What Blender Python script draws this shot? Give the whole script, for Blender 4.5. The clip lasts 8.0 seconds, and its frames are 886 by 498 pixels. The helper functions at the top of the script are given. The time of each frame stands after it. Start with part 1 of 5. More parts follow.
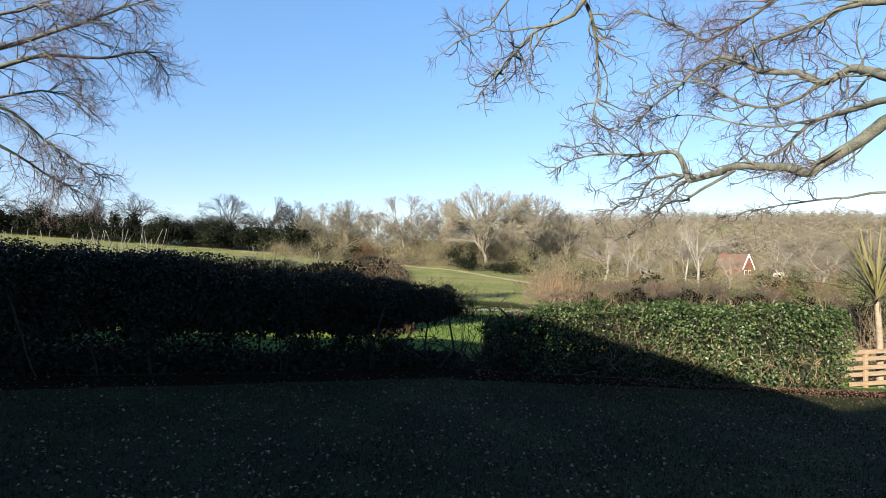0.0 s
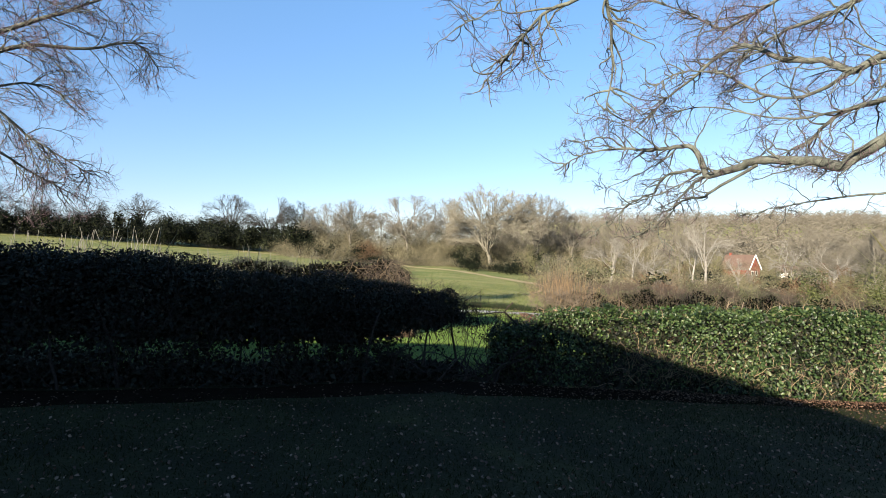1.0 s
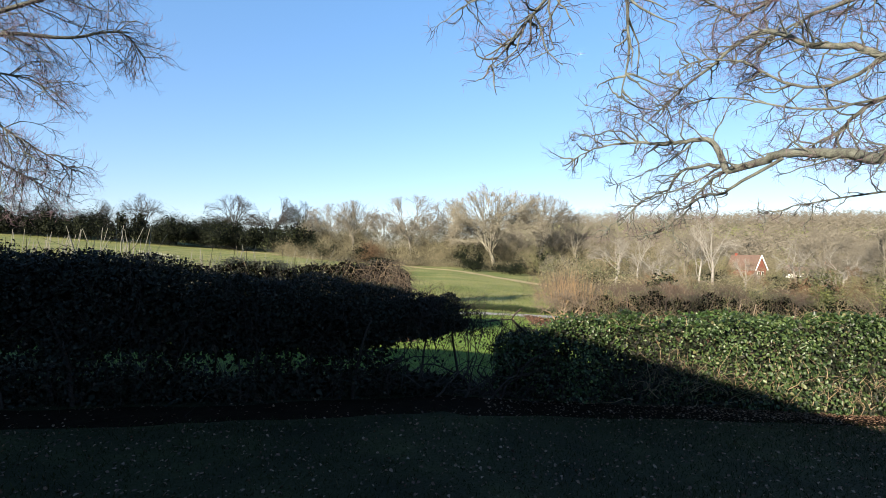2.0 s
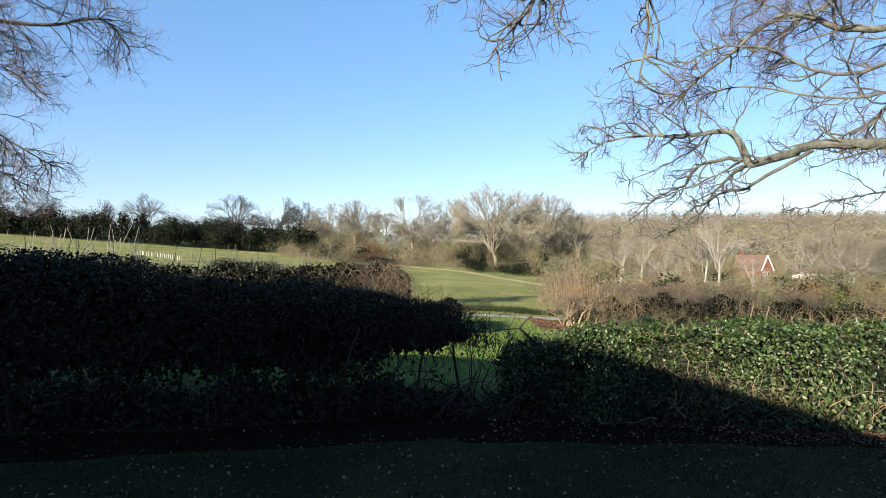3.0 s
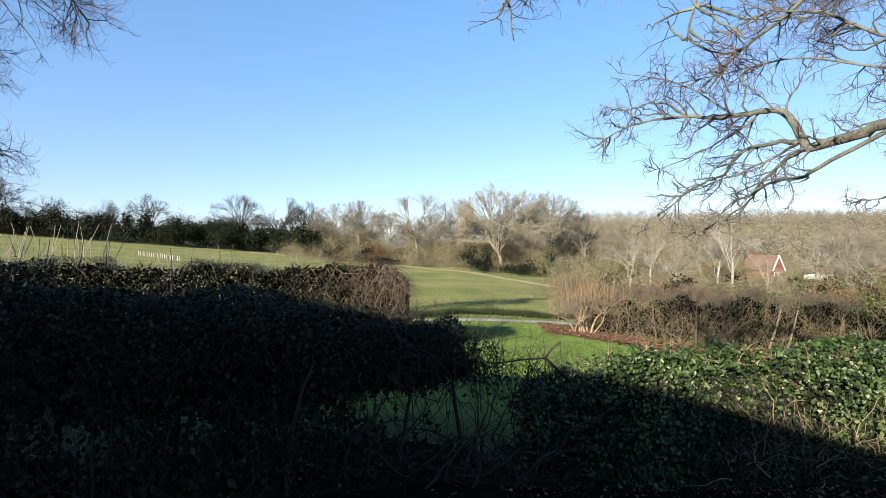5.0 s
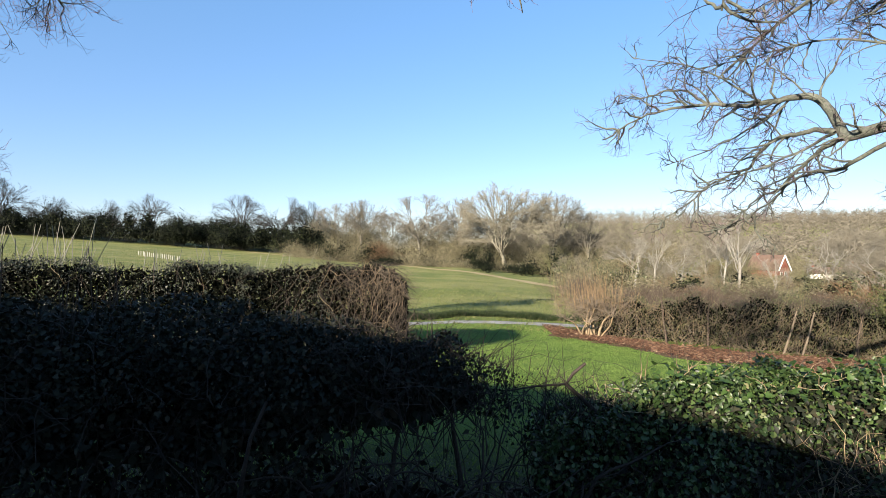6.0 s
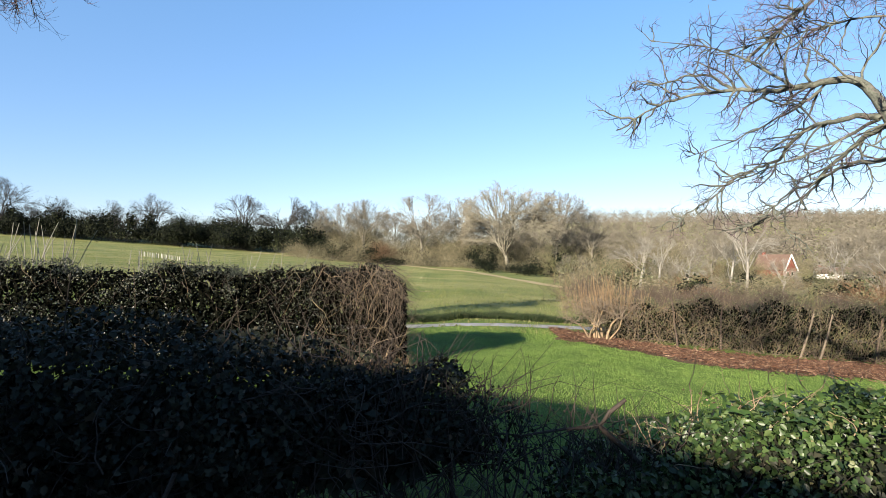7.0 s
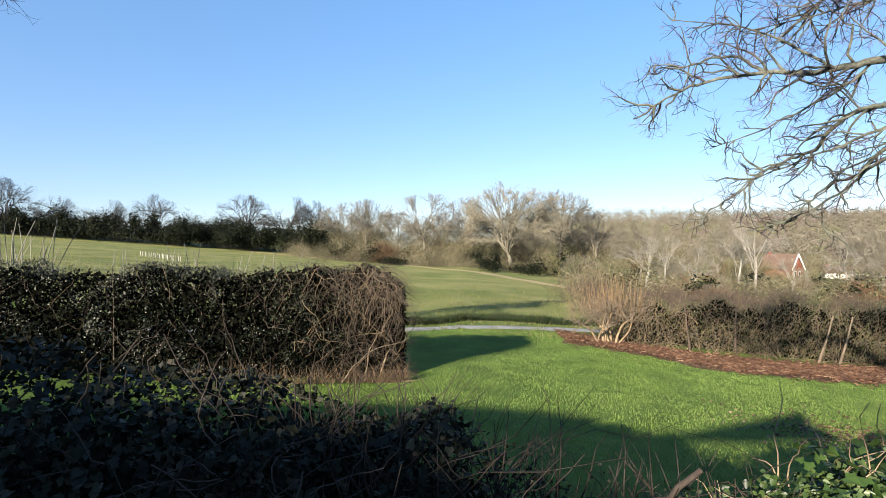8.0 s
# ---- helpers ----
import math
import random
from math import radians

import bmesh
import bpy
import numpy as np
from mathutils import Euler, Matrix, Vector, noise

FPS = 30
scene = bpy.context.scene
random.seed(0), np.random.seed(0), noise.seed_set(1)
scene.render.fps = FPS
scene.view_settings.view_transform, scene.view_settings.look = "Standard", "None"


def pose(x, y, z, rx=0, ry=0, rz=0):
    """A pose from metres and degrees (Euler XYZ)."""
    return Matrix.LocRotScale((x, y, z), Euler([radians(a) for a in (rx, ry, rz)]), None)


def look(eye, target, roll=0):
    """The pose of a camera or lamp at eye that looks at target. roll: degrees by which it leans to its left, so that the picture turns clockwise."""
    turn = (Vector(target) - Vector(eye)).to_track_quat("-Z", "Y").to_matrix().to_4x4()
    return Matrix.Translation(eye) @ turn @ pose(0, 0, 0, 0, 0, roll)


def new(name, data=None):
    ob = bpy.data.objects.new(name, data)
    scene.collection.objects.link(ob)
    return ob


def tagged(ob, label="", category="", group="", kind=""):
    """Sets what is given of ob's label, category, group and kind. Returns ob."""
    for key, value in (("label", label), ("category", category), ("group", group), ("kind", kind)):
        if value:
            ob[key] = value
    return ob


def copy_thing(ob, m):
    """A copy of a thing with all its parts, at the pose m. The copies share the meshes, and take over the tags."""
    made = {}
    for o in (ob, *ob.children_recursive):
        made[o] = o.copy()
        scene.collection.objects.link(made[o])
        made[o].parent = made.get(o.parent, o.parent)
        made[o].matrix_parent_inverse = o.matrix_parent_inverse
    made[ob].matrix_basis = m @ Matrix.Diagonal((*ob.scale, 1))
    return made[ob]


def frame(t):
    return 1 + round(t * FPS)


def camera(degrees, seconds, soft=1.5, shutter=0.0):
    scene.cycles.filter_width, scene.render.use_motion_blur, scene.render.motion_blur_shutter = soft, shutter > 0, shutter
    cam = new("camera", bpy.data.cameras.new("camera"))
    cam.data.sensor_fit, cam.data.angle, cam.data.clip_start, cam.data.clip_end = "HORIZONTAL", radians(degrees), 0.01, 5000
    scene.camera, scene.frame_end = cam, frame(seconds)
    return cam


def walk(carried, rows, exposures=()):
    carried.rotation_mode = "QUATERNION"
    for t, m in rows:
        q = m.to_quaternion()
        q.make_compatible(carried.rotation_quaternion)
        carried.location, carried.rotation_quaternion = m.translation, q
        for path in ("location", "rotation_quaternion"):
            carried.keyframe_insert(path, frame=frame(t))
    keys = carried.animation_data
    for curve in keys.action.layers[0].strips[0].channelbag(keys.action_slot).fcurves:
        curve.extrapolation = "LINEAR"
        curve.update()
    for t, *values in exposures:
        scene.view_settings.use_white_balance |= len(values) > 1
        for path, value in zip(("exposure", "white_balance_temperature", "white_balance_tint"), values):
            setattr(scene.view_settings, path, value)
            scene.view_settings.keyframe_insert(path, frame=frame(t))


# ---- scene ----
# ---------------------------------------------------------------- camera and walk
cam = camera(82.0, 8.0, 0.8)


def eye_row(t):
    """Smooth forward glide with a slow turn to the left."""
    x = 0.0023 + 0.0409 * t - 0.00196 * t ** 2
    y = 0.0120 + 0.7509 * t + 0.01746 * t ** 2 - 0.00097 * t ** 3
    z = 1.6975 - 0.0039 * t + 0.0009 * t ** 2
    yaw = 0.0123 + 0.4443 * t - 0.04007 * t ** 2 + 0.00306 * t ** 3
    tilt = 90.36 + 0.0515 * t - 0.00542 * t ** 2
    lean = -0.064 - 0.0075 * t + 0.00427 * t ** 2
    return pose(x, y, z, tilt, lean, yaw)


walk(cam, [(k * 0.5, eye_row(k * 0.5)) for k in range(17)])

# ---------------------------------------------------------------- sky, sun, exposure
SUN_ELEVATION, SUN_HEADING = 17.8, 28.0     # degrees; shadows run ahead and to the right
scene.view_settings.exposure = 2.0
world = bpy.data.worlds.new("sky")
scene.world = world
world.use_nodes = True
wn = world.node_tree.nodes
sky = wn.new("ShaderNodeTexSky")
sky.sky_type, sky.sun_disc = "NISHITA", False
sky.sun_elevation, sky.sun_rotation = radians(SUN_ELEVATION), radians(180 + SUN_HEADING)
sky.air_density, sky.dust_density, sky.ozone_density, sky.altitude = 1.0, 0.15, 2.4, 60
wn["Background"].inputs["Strength"].default_value = 0.055
even = wn.new("ShaderNodeMix")
even.data_type = "RGBA"
even.inputs[0].default_value, even.inputs[7].default_value = 0.3, (1.75, 2.75, 4.8, 1)
tint = wn.new("ShaderNodeMix")          # paler at the horizon, a deeper blue overhead
tint.data_type = "RGBA"
tint.inputs[6].default_value, tint.inputs[7].default_value = (0.97, 0.91, 0.97, 1), (0.68, 1.02, 1.18, 1)
deep = wn.new("ShaderNodeMix")
deep.data_type, deep.blend_type = "RGBA", "MULTIPLY"
deep.inputs[0].default_value = 1.0
high = wn.new("ShaderNodeTexCoord")
level = wn.new("ShaderNodeSeparateXYZ")
rise = wn.new("ShaderNodeMapRange")
rise.inputs[1].default_value, rise.inputs[2].default_value = 0.06, 0.45
world.node_tree.links.new(high.outputs["Generated"], level.inputs[0])
world.node_tree.links.new(level.outputs["Z"], rise.inputs[0])
world.node_tree.links.new(rise.outputs[0], tint.inputs[0])
world.node_tree.links.new(sky.outputs[0], deep.inputs[6])
world.node_tree.links.new(tint.outputs[2], deep.inputs[7])
world.node_tree.links.new(deep.outputs[2], even.inputs[6])
world.node_tree.links.new(even.outputs[2], wn["Background"].inputs["Color"])
sun = new("sun", bpy.data.lights.new("sun", "SUN"))
sun.data.energy, sun.data.angle, sun.data.color = 5.0, radians(0.5), (1.0, 0.87, 0.70)
_h, _e = radians(SUN_HEADING), radians(SUN_ELEVATION)
SUN_WAY = Vector((math.sin(_h) * math.cos(_e), math.cos(_h) * math.cos(_e), -math.sin(_e)))
sun.matrix_world = look(Vector((-20, -30, 25)), Vector((-20, -30, 25)) + SUN_WAY)


# ---------------------------------------------------------------- materials
def material(name, build, rough=0.8, spec=0.3):
    m = bpy.data.materials.new(name)
    m.use_nodes = True
    nt = m.node_tree
    bsdf = nt.nodes["Principled BSDF"]
    bsdf.inputs["Roughness"].default_value = rough
    bsdf.inputs["Specular IOR Level"].default_value = spec
    build(nt, bsdf)
    return m


def link(nt, a, b):
    nt.links.new(a, b)


def noise_of(nt, scale, detail=4.0, rough=0.6, coords="Object", stretch=None):
    tc = nt.nodes.new("ShaderNodeTexCoord")
    n = nt.nodes.new("ShaderNodeTexNoise")
    n.inputs["Scale"].default_value, n.inputs["Detail"].default_value, n.inputs["Roughness"].default_value = scale, detail, rough
    if stretch:
        mp = nt.nodes.new("ShaderNodeMapping")
        mp.inputs["Scale"].default_value = stretch
        link(nt, tc.outputs[coords], mp.inputs[0])
        link(nt, mp.outputs[0], n.inputs["Vector"])
    else:
        link(nt, tc.outputs[coords], n.inputs["Vector"])
    return n.outputs["Fac"]


def ramp(nt, fac, stops):
    r = nt.nodes.new("ShaderNodeValToRGB")
    el = r.color_ramp.elements
    while len(el) < len(stops):
        el.new(0.5)
    for e, (p, c) in zip(el, stops):
        e.position, e.color = p, (*c, 1)
    link(nt, fac, r.inputs[0])
    return r.outputs[0]


def mix(nt, fac, a, b, mode="MIX"):
    n = nt.nodes.new("ShaderNodeMix")
    n.data_type, n.blend_type = "RGBA", mode
    for sock, val in ((n.inputs[0], fac), (n.inputs[6], a), (n.inputs[7], b)):
        if isinstance(val, (int, float)):
            sock.default_value = val
        elif isinstance(val, tuple):
            sock.default_value = (*val, 1)
        else:
            link(nt, val, sock)
    return n.outputs[2]


def bump(nt, bsdf, height, strength=0.5, distance=0.02):
    b = nt.nodes.new("ShaderNodeBump")
    b.inputs["Strength"].default_value, b.inputs["Distance"].default_value = strength, distance
    link(nt, height, b.inputs["Height"])
    link(nt, b.outputs[0], bsdf.inputs["Normal"])


def island(nt):
    g = nt.nodes.new("ShaderNodeNewGeometry")
    return g.outputs["Random Per Island"]


def leafy(name, stops, rough=0.35, spec=0.5, through_light=0.25, patch=None):
    """Foliage: each leaf takes its own tint, with some light let through."""
    def build(nt, bsdf):
        c = ramp(nt, island(nt), stops)
        v = noise_of(nt, 1.3, 3.0)
        c = mix(nt, v, c, (0.35, 0.35, 0.35), "MULTIPLY") if patch is None else mix(nt, ramp(nt, v, [(0.45, (0, 0, 0)), (0.6, (1, 1, 1))]), c, patch)
        link(nt, c, bsdf.inputs["Base Color"])
        tr = nt.nodes.new("ShaderNodeBsdfTranslucent")
        link(nt, c, tr.inputs["Color"])
        ms = nt.nodes.new("ShaderNodeMixShader")
        ms.inputs[0].default_value = through_light
        link(nt, bsdf.outputs[0], ms.inputs[1])
        link(nt, tr.outputs[0], ms.inputs[2])
        link(nt, ms.outputs[0], nt.nodes["Material Output"].inputs["Surface"])
    return material(name, build, rough, spec)


def plain_two(name, dark, light, scale=6.0, rough=0.85, bump_scale=40.0, bump_amount=0.4, spec=0.25, stretch=None):
    def build(nt, bsdf):
        n = noise_of(nt, scale, 5.0, 0.65, stretch=stretch)
        c = ramp(nt, n, [(0.3, dark), (0.72, light)])
        fine = noise_of(nt, bump_scale, 4.0, stretch=stretch)
        c = mix(nt, 0.35, c, ramp(nt, fine, [(0.3, tuple(0.5 * v for v in dark)), (0.7, light)]))
        link(nt, c, bsdf.inputs["Base Color"])
        bump(nt, bsdf, fine, bump_amount, 0.02)
    return material(name, build, rough, spec)


def ground_build(nt, bsdf):
    big = noise_of(nt, 0.12, 4.0)
    mid = noise_of(nt, 1.1, 5.0)
    fine = noise_of(nt, 22.0, 5.0, 0.7)
    # Near turf is coloured dark to stand for the house's shade.
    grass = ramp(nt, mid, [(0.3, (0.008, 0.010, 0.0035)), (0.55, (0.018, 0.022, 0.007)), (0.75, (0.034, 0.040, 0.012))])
    dry = ramp(nt, big, [(0.35, (0.12, 0.15, 0.04)), (0.65, (0.25, 0.24, 0.09))])
    tc = nt.nodes.new("ShaderNodeTexCoord")
    sep = nt.nodes.new("ShaderNodeSeparateXYZ")
    link(nt, tc.outputs["Object"], sep.inputs[0])
    far = nt.nodes.new("ShaderNodeMapRange")
    far.inputs[1].default_value, far.inputs[2].default_value = 29.0, 36.0
    link(nt, sep.outputs["Y"], far.inputs[0])
    # From the hedge on, the shade-dark turf gives way to meadow colour.
    past_shade = nt.nodes.new("ShaderNodeMapRange")
    past_shade.inputs[1].default_value, past_shade.inputs[2].default_value = 9.5, 11.5
    link(nt, sep.outputs["Y"], past_shade.inputs[0])
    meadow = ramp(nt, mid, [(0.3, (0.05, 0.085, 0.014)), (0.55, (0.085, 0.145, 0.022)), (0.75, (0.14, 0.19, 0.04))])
    grass = mix(nt, past_shade.outputs[0], grass, meadow)
    c = mix(nt, far.outputs[0], grass, dry)
    c = mix(nt, 0.4, c, ramp(nt, fine, [(0.3, (0.35, 0.35, 0.35)), (0.7, (1, 1, 1))]), "MULTIPLY")
    link(nt, c, bsdf.inputs["Base Color"])
    bump(nt, bsdf, fine, 0.9, 0.06)


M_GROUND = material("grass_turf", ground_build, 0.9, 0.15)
M_BLADE = leafy("grass_blade", [(0.0, (0.12, 0.20, 0.038)), (0.6, (0.205, 0.315, 0.060)), (0.92, (0.265, 0.36, 0.088)), (1.0, (0.34, 0.32, 0.15))], 0.55, 0.25, 0.3)
# Lawn blades darkened so that their colour carries the house's shade.
M_LAWN = leafy("shade_dark_lawn_blade", [(0.0, (0.009, 0.013, 0.004)), (0.6, (0.021, 0.028, 0.008)), (0.92, (0.038, 0.045, 0.014)), (1.0, (0.09, 0.072, 0.04))], 0.75, 0.08, 0.15)
M_LITTER = leafy("dead_leaf", [(0.0, (0.05, 0.026, 0.016)), (0.6, (0.13, 0.072, 0.044)), (1.0, (0.27, 0.19, 0.13))], 0.6, 0.3, 0.12)
M_IVY = leafy("ivy_leaf", [(0.0, (0.009, 0.020, 0.007)), (0.55, (0.037, 0.068, 0.020)), (0.9, (0.078, 0.118, 0.037)), (1.0, (0.14, 0.135, 0.065))], 0.42, 0.3, 0.12)
# Leaf colour taken down to deepen the house's shade on the left hedge.
M_SHADELEAF = leafy("shade_dark_hawthorn_leaf", [(0.0, (0.007, 0.009, 0.006)), (0.7, (0.018, 0.022, 0.013)), (0.93, (0.042, 0.042, 0.026)), (1.0, (0.08, 0.058, 0.04))], 0.55, 0.16, 0.05)
# Near-black leaf colour paints the shade deep inside the far hedges.
M_INNERSHADE = leafy("inner_shade_leaf", [(0.0, (0.0015, 0.002, 0.001)), (0.8, (0.004, 0.005, 0.003)), (1.0, (0.010, 0.010, 0.006))], 0.8, 0.03, 0.03)
M_GLOSSY = leafy("holly_hedge_leaf", [(0.0, (0.004, 0.006, 0.003)), (0.6, (0.015, 0.020, 0.010)), (0.9, (0.042, 0.050, 0.026)), (1.0, (0.075, 0.078, 0.05))], 0.45, 0.42, 0.05)
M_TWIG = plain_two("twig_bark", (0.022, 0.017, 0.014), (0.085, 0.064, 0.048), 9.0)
# Twig bark darkened the same way for stems in the house's shade.
M_SHADETWIG = plain_two("shaded_twig", (0.009, 0.007, 0.006), (0.046, 0.035, 0.028), 9.0)
M_STRAW = plain_two("dry_stem", (0.10, 0.070, 0.042), (0.27, 0.205, 0.13), 5.0)
M_WILLOW = plain_two("willow_rod", (0.14, 0.092, 0.05), (0.30, 0.21, 0.115), 4.0)
# Pale tone is lichened bark; the black blotches also paint shadow bands.
M_BARK = plain_two("oak_bark", (0.006, 0.005, 0.0045), (0.15, 0.16, 0.13), 3.4, 0.9, 30.0, 1.0)
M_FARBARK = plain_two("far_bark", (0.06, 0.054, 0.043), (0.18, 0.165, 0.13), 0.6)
# Far bark darkened for the left wood's side away from the sun.
M_SHADEBARK = plain_two("shade_dark_bark", (0.012, 0.011, 0.010), (0.045, 0.041, 0.035), 0.6)
M_PALEBARK = plain_two("birch_bark", (0.10, 0.092, 0.078), (0.27, 0.255, 0.225), 0.8)
M_BROWN = plain_two("brown_bark", (0.06, 0.048, 0.035), (0.20, 0.16, 0.118), 4.0)
M_OAKTIP = plain_two("oak_twig_tip", (0.06, 0.038, 0.045), (0.20, 0.135, 0.155), 2.0)
M_OAKTWIG = plain_two("oak_twig", (0.005, 0.004, 0.004), (0.024, 0.018, 0.018), 2.4)
M_SCRUB = leafy("scrub_stem", [(0.0, (0.055, 0.05, 0.03)), (0.5, (0.15, 0.135, 0.08)), (0.85, (0.25, 0.225, 0.145)), (1.0, (0.36, 0.33, 0.25))], 0.9, 0.1, 0.1)
M_RUST = leafy("rust_stem", [(0.0, (0.075, 0.042, 0.024)), (0.6, (0.145, 0.088, 0.052)), (1.0, (0.22, 0.155, 0.095))], 0.9, 0.1, 0.1)
# Distance haze is mixed into these paler, greyer stem colours.
M_HILL = leafy("hill_haze_stem", [(0.0, (0.13, 0.117, 0.092)), (0.6, (0.175, 0.157, 0.122)), (1.0, (0.225, 0.205, 0.165))], 0.9, 0.1, 0.1)
M_OLDBARK = plain_two("old_bark", (0.09, 0.082, 0.06), (0.25, 0.23, 0.175), 0.6)
M_OLIVESTEM = plain_two("mossy_stem", (0.05, 0.052, 0.022), (0.16, 0.155, 0.07), 0.8)
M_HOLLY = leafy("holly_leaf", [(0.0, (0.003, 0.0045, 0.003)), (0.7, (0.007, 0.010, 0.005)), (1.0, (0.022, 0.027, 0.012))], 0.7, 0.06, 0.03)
M_FIELD = leafy("field_blade", [(0.0, (0.085, 0.115, 0.028)), (0.5, (0.15, 0.175, 0.05)), (0.85, (0.20, 0.20, 0.075)), (1.0, (0.26, 0.235, 0.115))], 0.6, 0.2, 0.3)
M_SEDGE = leafy("sedge_blade", [(0.0, (0.010, 0.022, 0.008)), (0.7, (0.026, 0.046, 0.014)), (1.0, (0.08, 0.085, 0.035))], 0.6, 0.2, 0.2)
# Brighter than the rest of the ivy; used on the large top leaves.
M_IVYTOP = leafy("brighter_ivy_leaf", [(0.0, (0.020, 0.045, 0.011)), (0.6, (0.052, 0.098, 0.023)), (0.9, (0.09, 0.14, 0.036)), (1.0, (0.14, 0.17, 0.055))], 0.5, 0.22, 0.2)
M_PALMSTEM = plain_two("palm_stem", (0.11, 0.085, 0.06), (0.27, 0.225, 0.17), 4.0, 0.8, 18.0, 0.5, stretch=(1, 1, 6))
M_STRAP = leafy("strap_leaf", [(0.0, (0.10, 0.10, 0.038)), (0.6, (0.20, 0.185, 0.08)), (1.0, (0.32, 0.28, 0.16))], 0.5, 0.3, 0.25)
M_PANE = plain_two("window_glass", (0.02, 0.025, 0.03), (0.04, 0.045, 0.05), 3.0, 0.05, 20.0, 0.0, 0.6)
M_SHELTER = plain_two("weathered_plastic", (0.30, 0.30, 0.26), (0.46, 0.46, 0.41), 3.0, 0.6)
M_STALK = leafy("bleached_stalk", [(0.0, (0.15, 0.14, 0.115)), (0.6, (0.26, 0.25, 0.215)), (1.0, (0.40, 0.385, 0.34))], 0.8, 0.15, 0.1)
M_STEMDEAD = leafy("dead_stem", [(0.0, (0.07, 0.045, 0.028)), (0.6, (0.15, 0.105, 0.066)), (1.0, (0.26, 0.20, 0.13))], 0.8, 0.2, 0.15)
M_OLIVE = leafy("olive_leaf", [(0.0, (0.022, 0.028, 0.012)), (0.6, (0.07, 0.082, 0.032)), (0.9, (0.15, 0.155, 0.07)), (1.0, (0.25, 0.22, 0.15))], 0.5, 0.3, 0.12)
M_GORSE = leafy("shrub_leaf", [(0.0, (0.025, 0.034, 0.010)), (0.6, (0.075, 0.092, 0.026)), (1.0, (0.16, 0.17, 0.055))], 0.55, 0.2, 0.1)
M_CHIP = leafy("bark_chip", [(0.0, (0.035, 0.016, 0.010)), (0.6, (0.105, 0.052, 0.03)), (0.93, (0.18, 0.105, 0.065)), (1.0, (0.30, 0.22, 0.15))], 0.7, 0.25, 0.05)
M_PATH = plain_two("path_gravel", (0.12, 0.115, 0.11), (0.33, 0.325, 0.315), 1.6, 0.9, 25.0, 0.6)
M_TRACK = plain_two("dry_track", (0.24, 0.19, 0.09), (0.40, 0.32, 0.16), 0.8)
M_MULCH = plain_two("leaf_mulch", (0.030, 0.015, 0.009), (0.14, 0.075, 0.042), 5.0, 0.85, 45.0, 1.0)
# Brown earth, coloured darker still for the shade under the hedge.
M_SOIL = plain_two("shade_dark_earth", (0.003, 0.0022, 0.0016), (0.013, 0.009, 0.006), 4.0, 1.0, 40.0, 1.0, 0.02)
M_TIMBER = plain_two("pale_timber", (0.13, 0.092, 0.058), (0.27, 0.205, 0.135), 3.0, 0.7, 20.0, 0.3, stretch=(1, 12, 12))
M_BRICK = plain_two("red_brick", (0.12, 0.035, 0.025), (0.20, 0.065, 0.045), 2.0)
M_TILE = plain_two("roof_tile", (0.065, 0.042, 0.033), (0.125, 0.085, 0.065), 1.5)
M_WHITE = plain_two("white_paint", (0.68, 0.67, 0.64), (0.84, 0.83, 0.80), 2.0, 0.5, 30.0, 0.1)


# ---------------------------------------------------------------- mesh tools
def mesh_of(name, verts, faces, mat, smooth=False):
    """verts (n,3); faces: one array (m,3) or (m,4), or a list of such arrays."""
    groups = faces if isinstance(faces, list) else [faces]
    groups = [np.asarray(g, dtype=np.int32) for g in groups if len(g)]
    verts = np.asarray(verts, dtype=np.float32)
    me = bpy.data.meshes.new(name)
    me.vertices.add(len(verts))
    me.vertices.foreach_set("co", verts.ravel())
    total = sum(g.size for g in groups)
    me.loops.add(total)
    me.loops.foreach_set("vertex_index", np.concatenate([g.ravel() for g in groups]))
    count = sum(len(g) for g in groups)
    me.polygons.add(count)
    sizes = np.concatenate([np.full(len(g), g.shape[1], dtype=np.int32) for g in groups])
    me.polygons.foreach_set("loop_start", np.concatenate([[0], np.cumsum(sizes)[:-1]]).astype(np.int32))
    if smooth:
        me.polygons.foreach_set("use_smooth", np.ones(count, dtype=bool))
    me.update(calc_edges=True)
    me.validate()
    me.materials.append(mat)
    return me


def part(name, data, parent, label="", kind=""):
    ob = new(name, data)
    ob.parent = parent
    return tagged(ob, label, kind=kind)


def thing(name, label, category, at=(0, 0, 0), group="", kind=""):
    ob = new(name)
    ob.location = at
    ob.empty_display_size = 0.2
    return tagged(ob, label, category, group, kind)


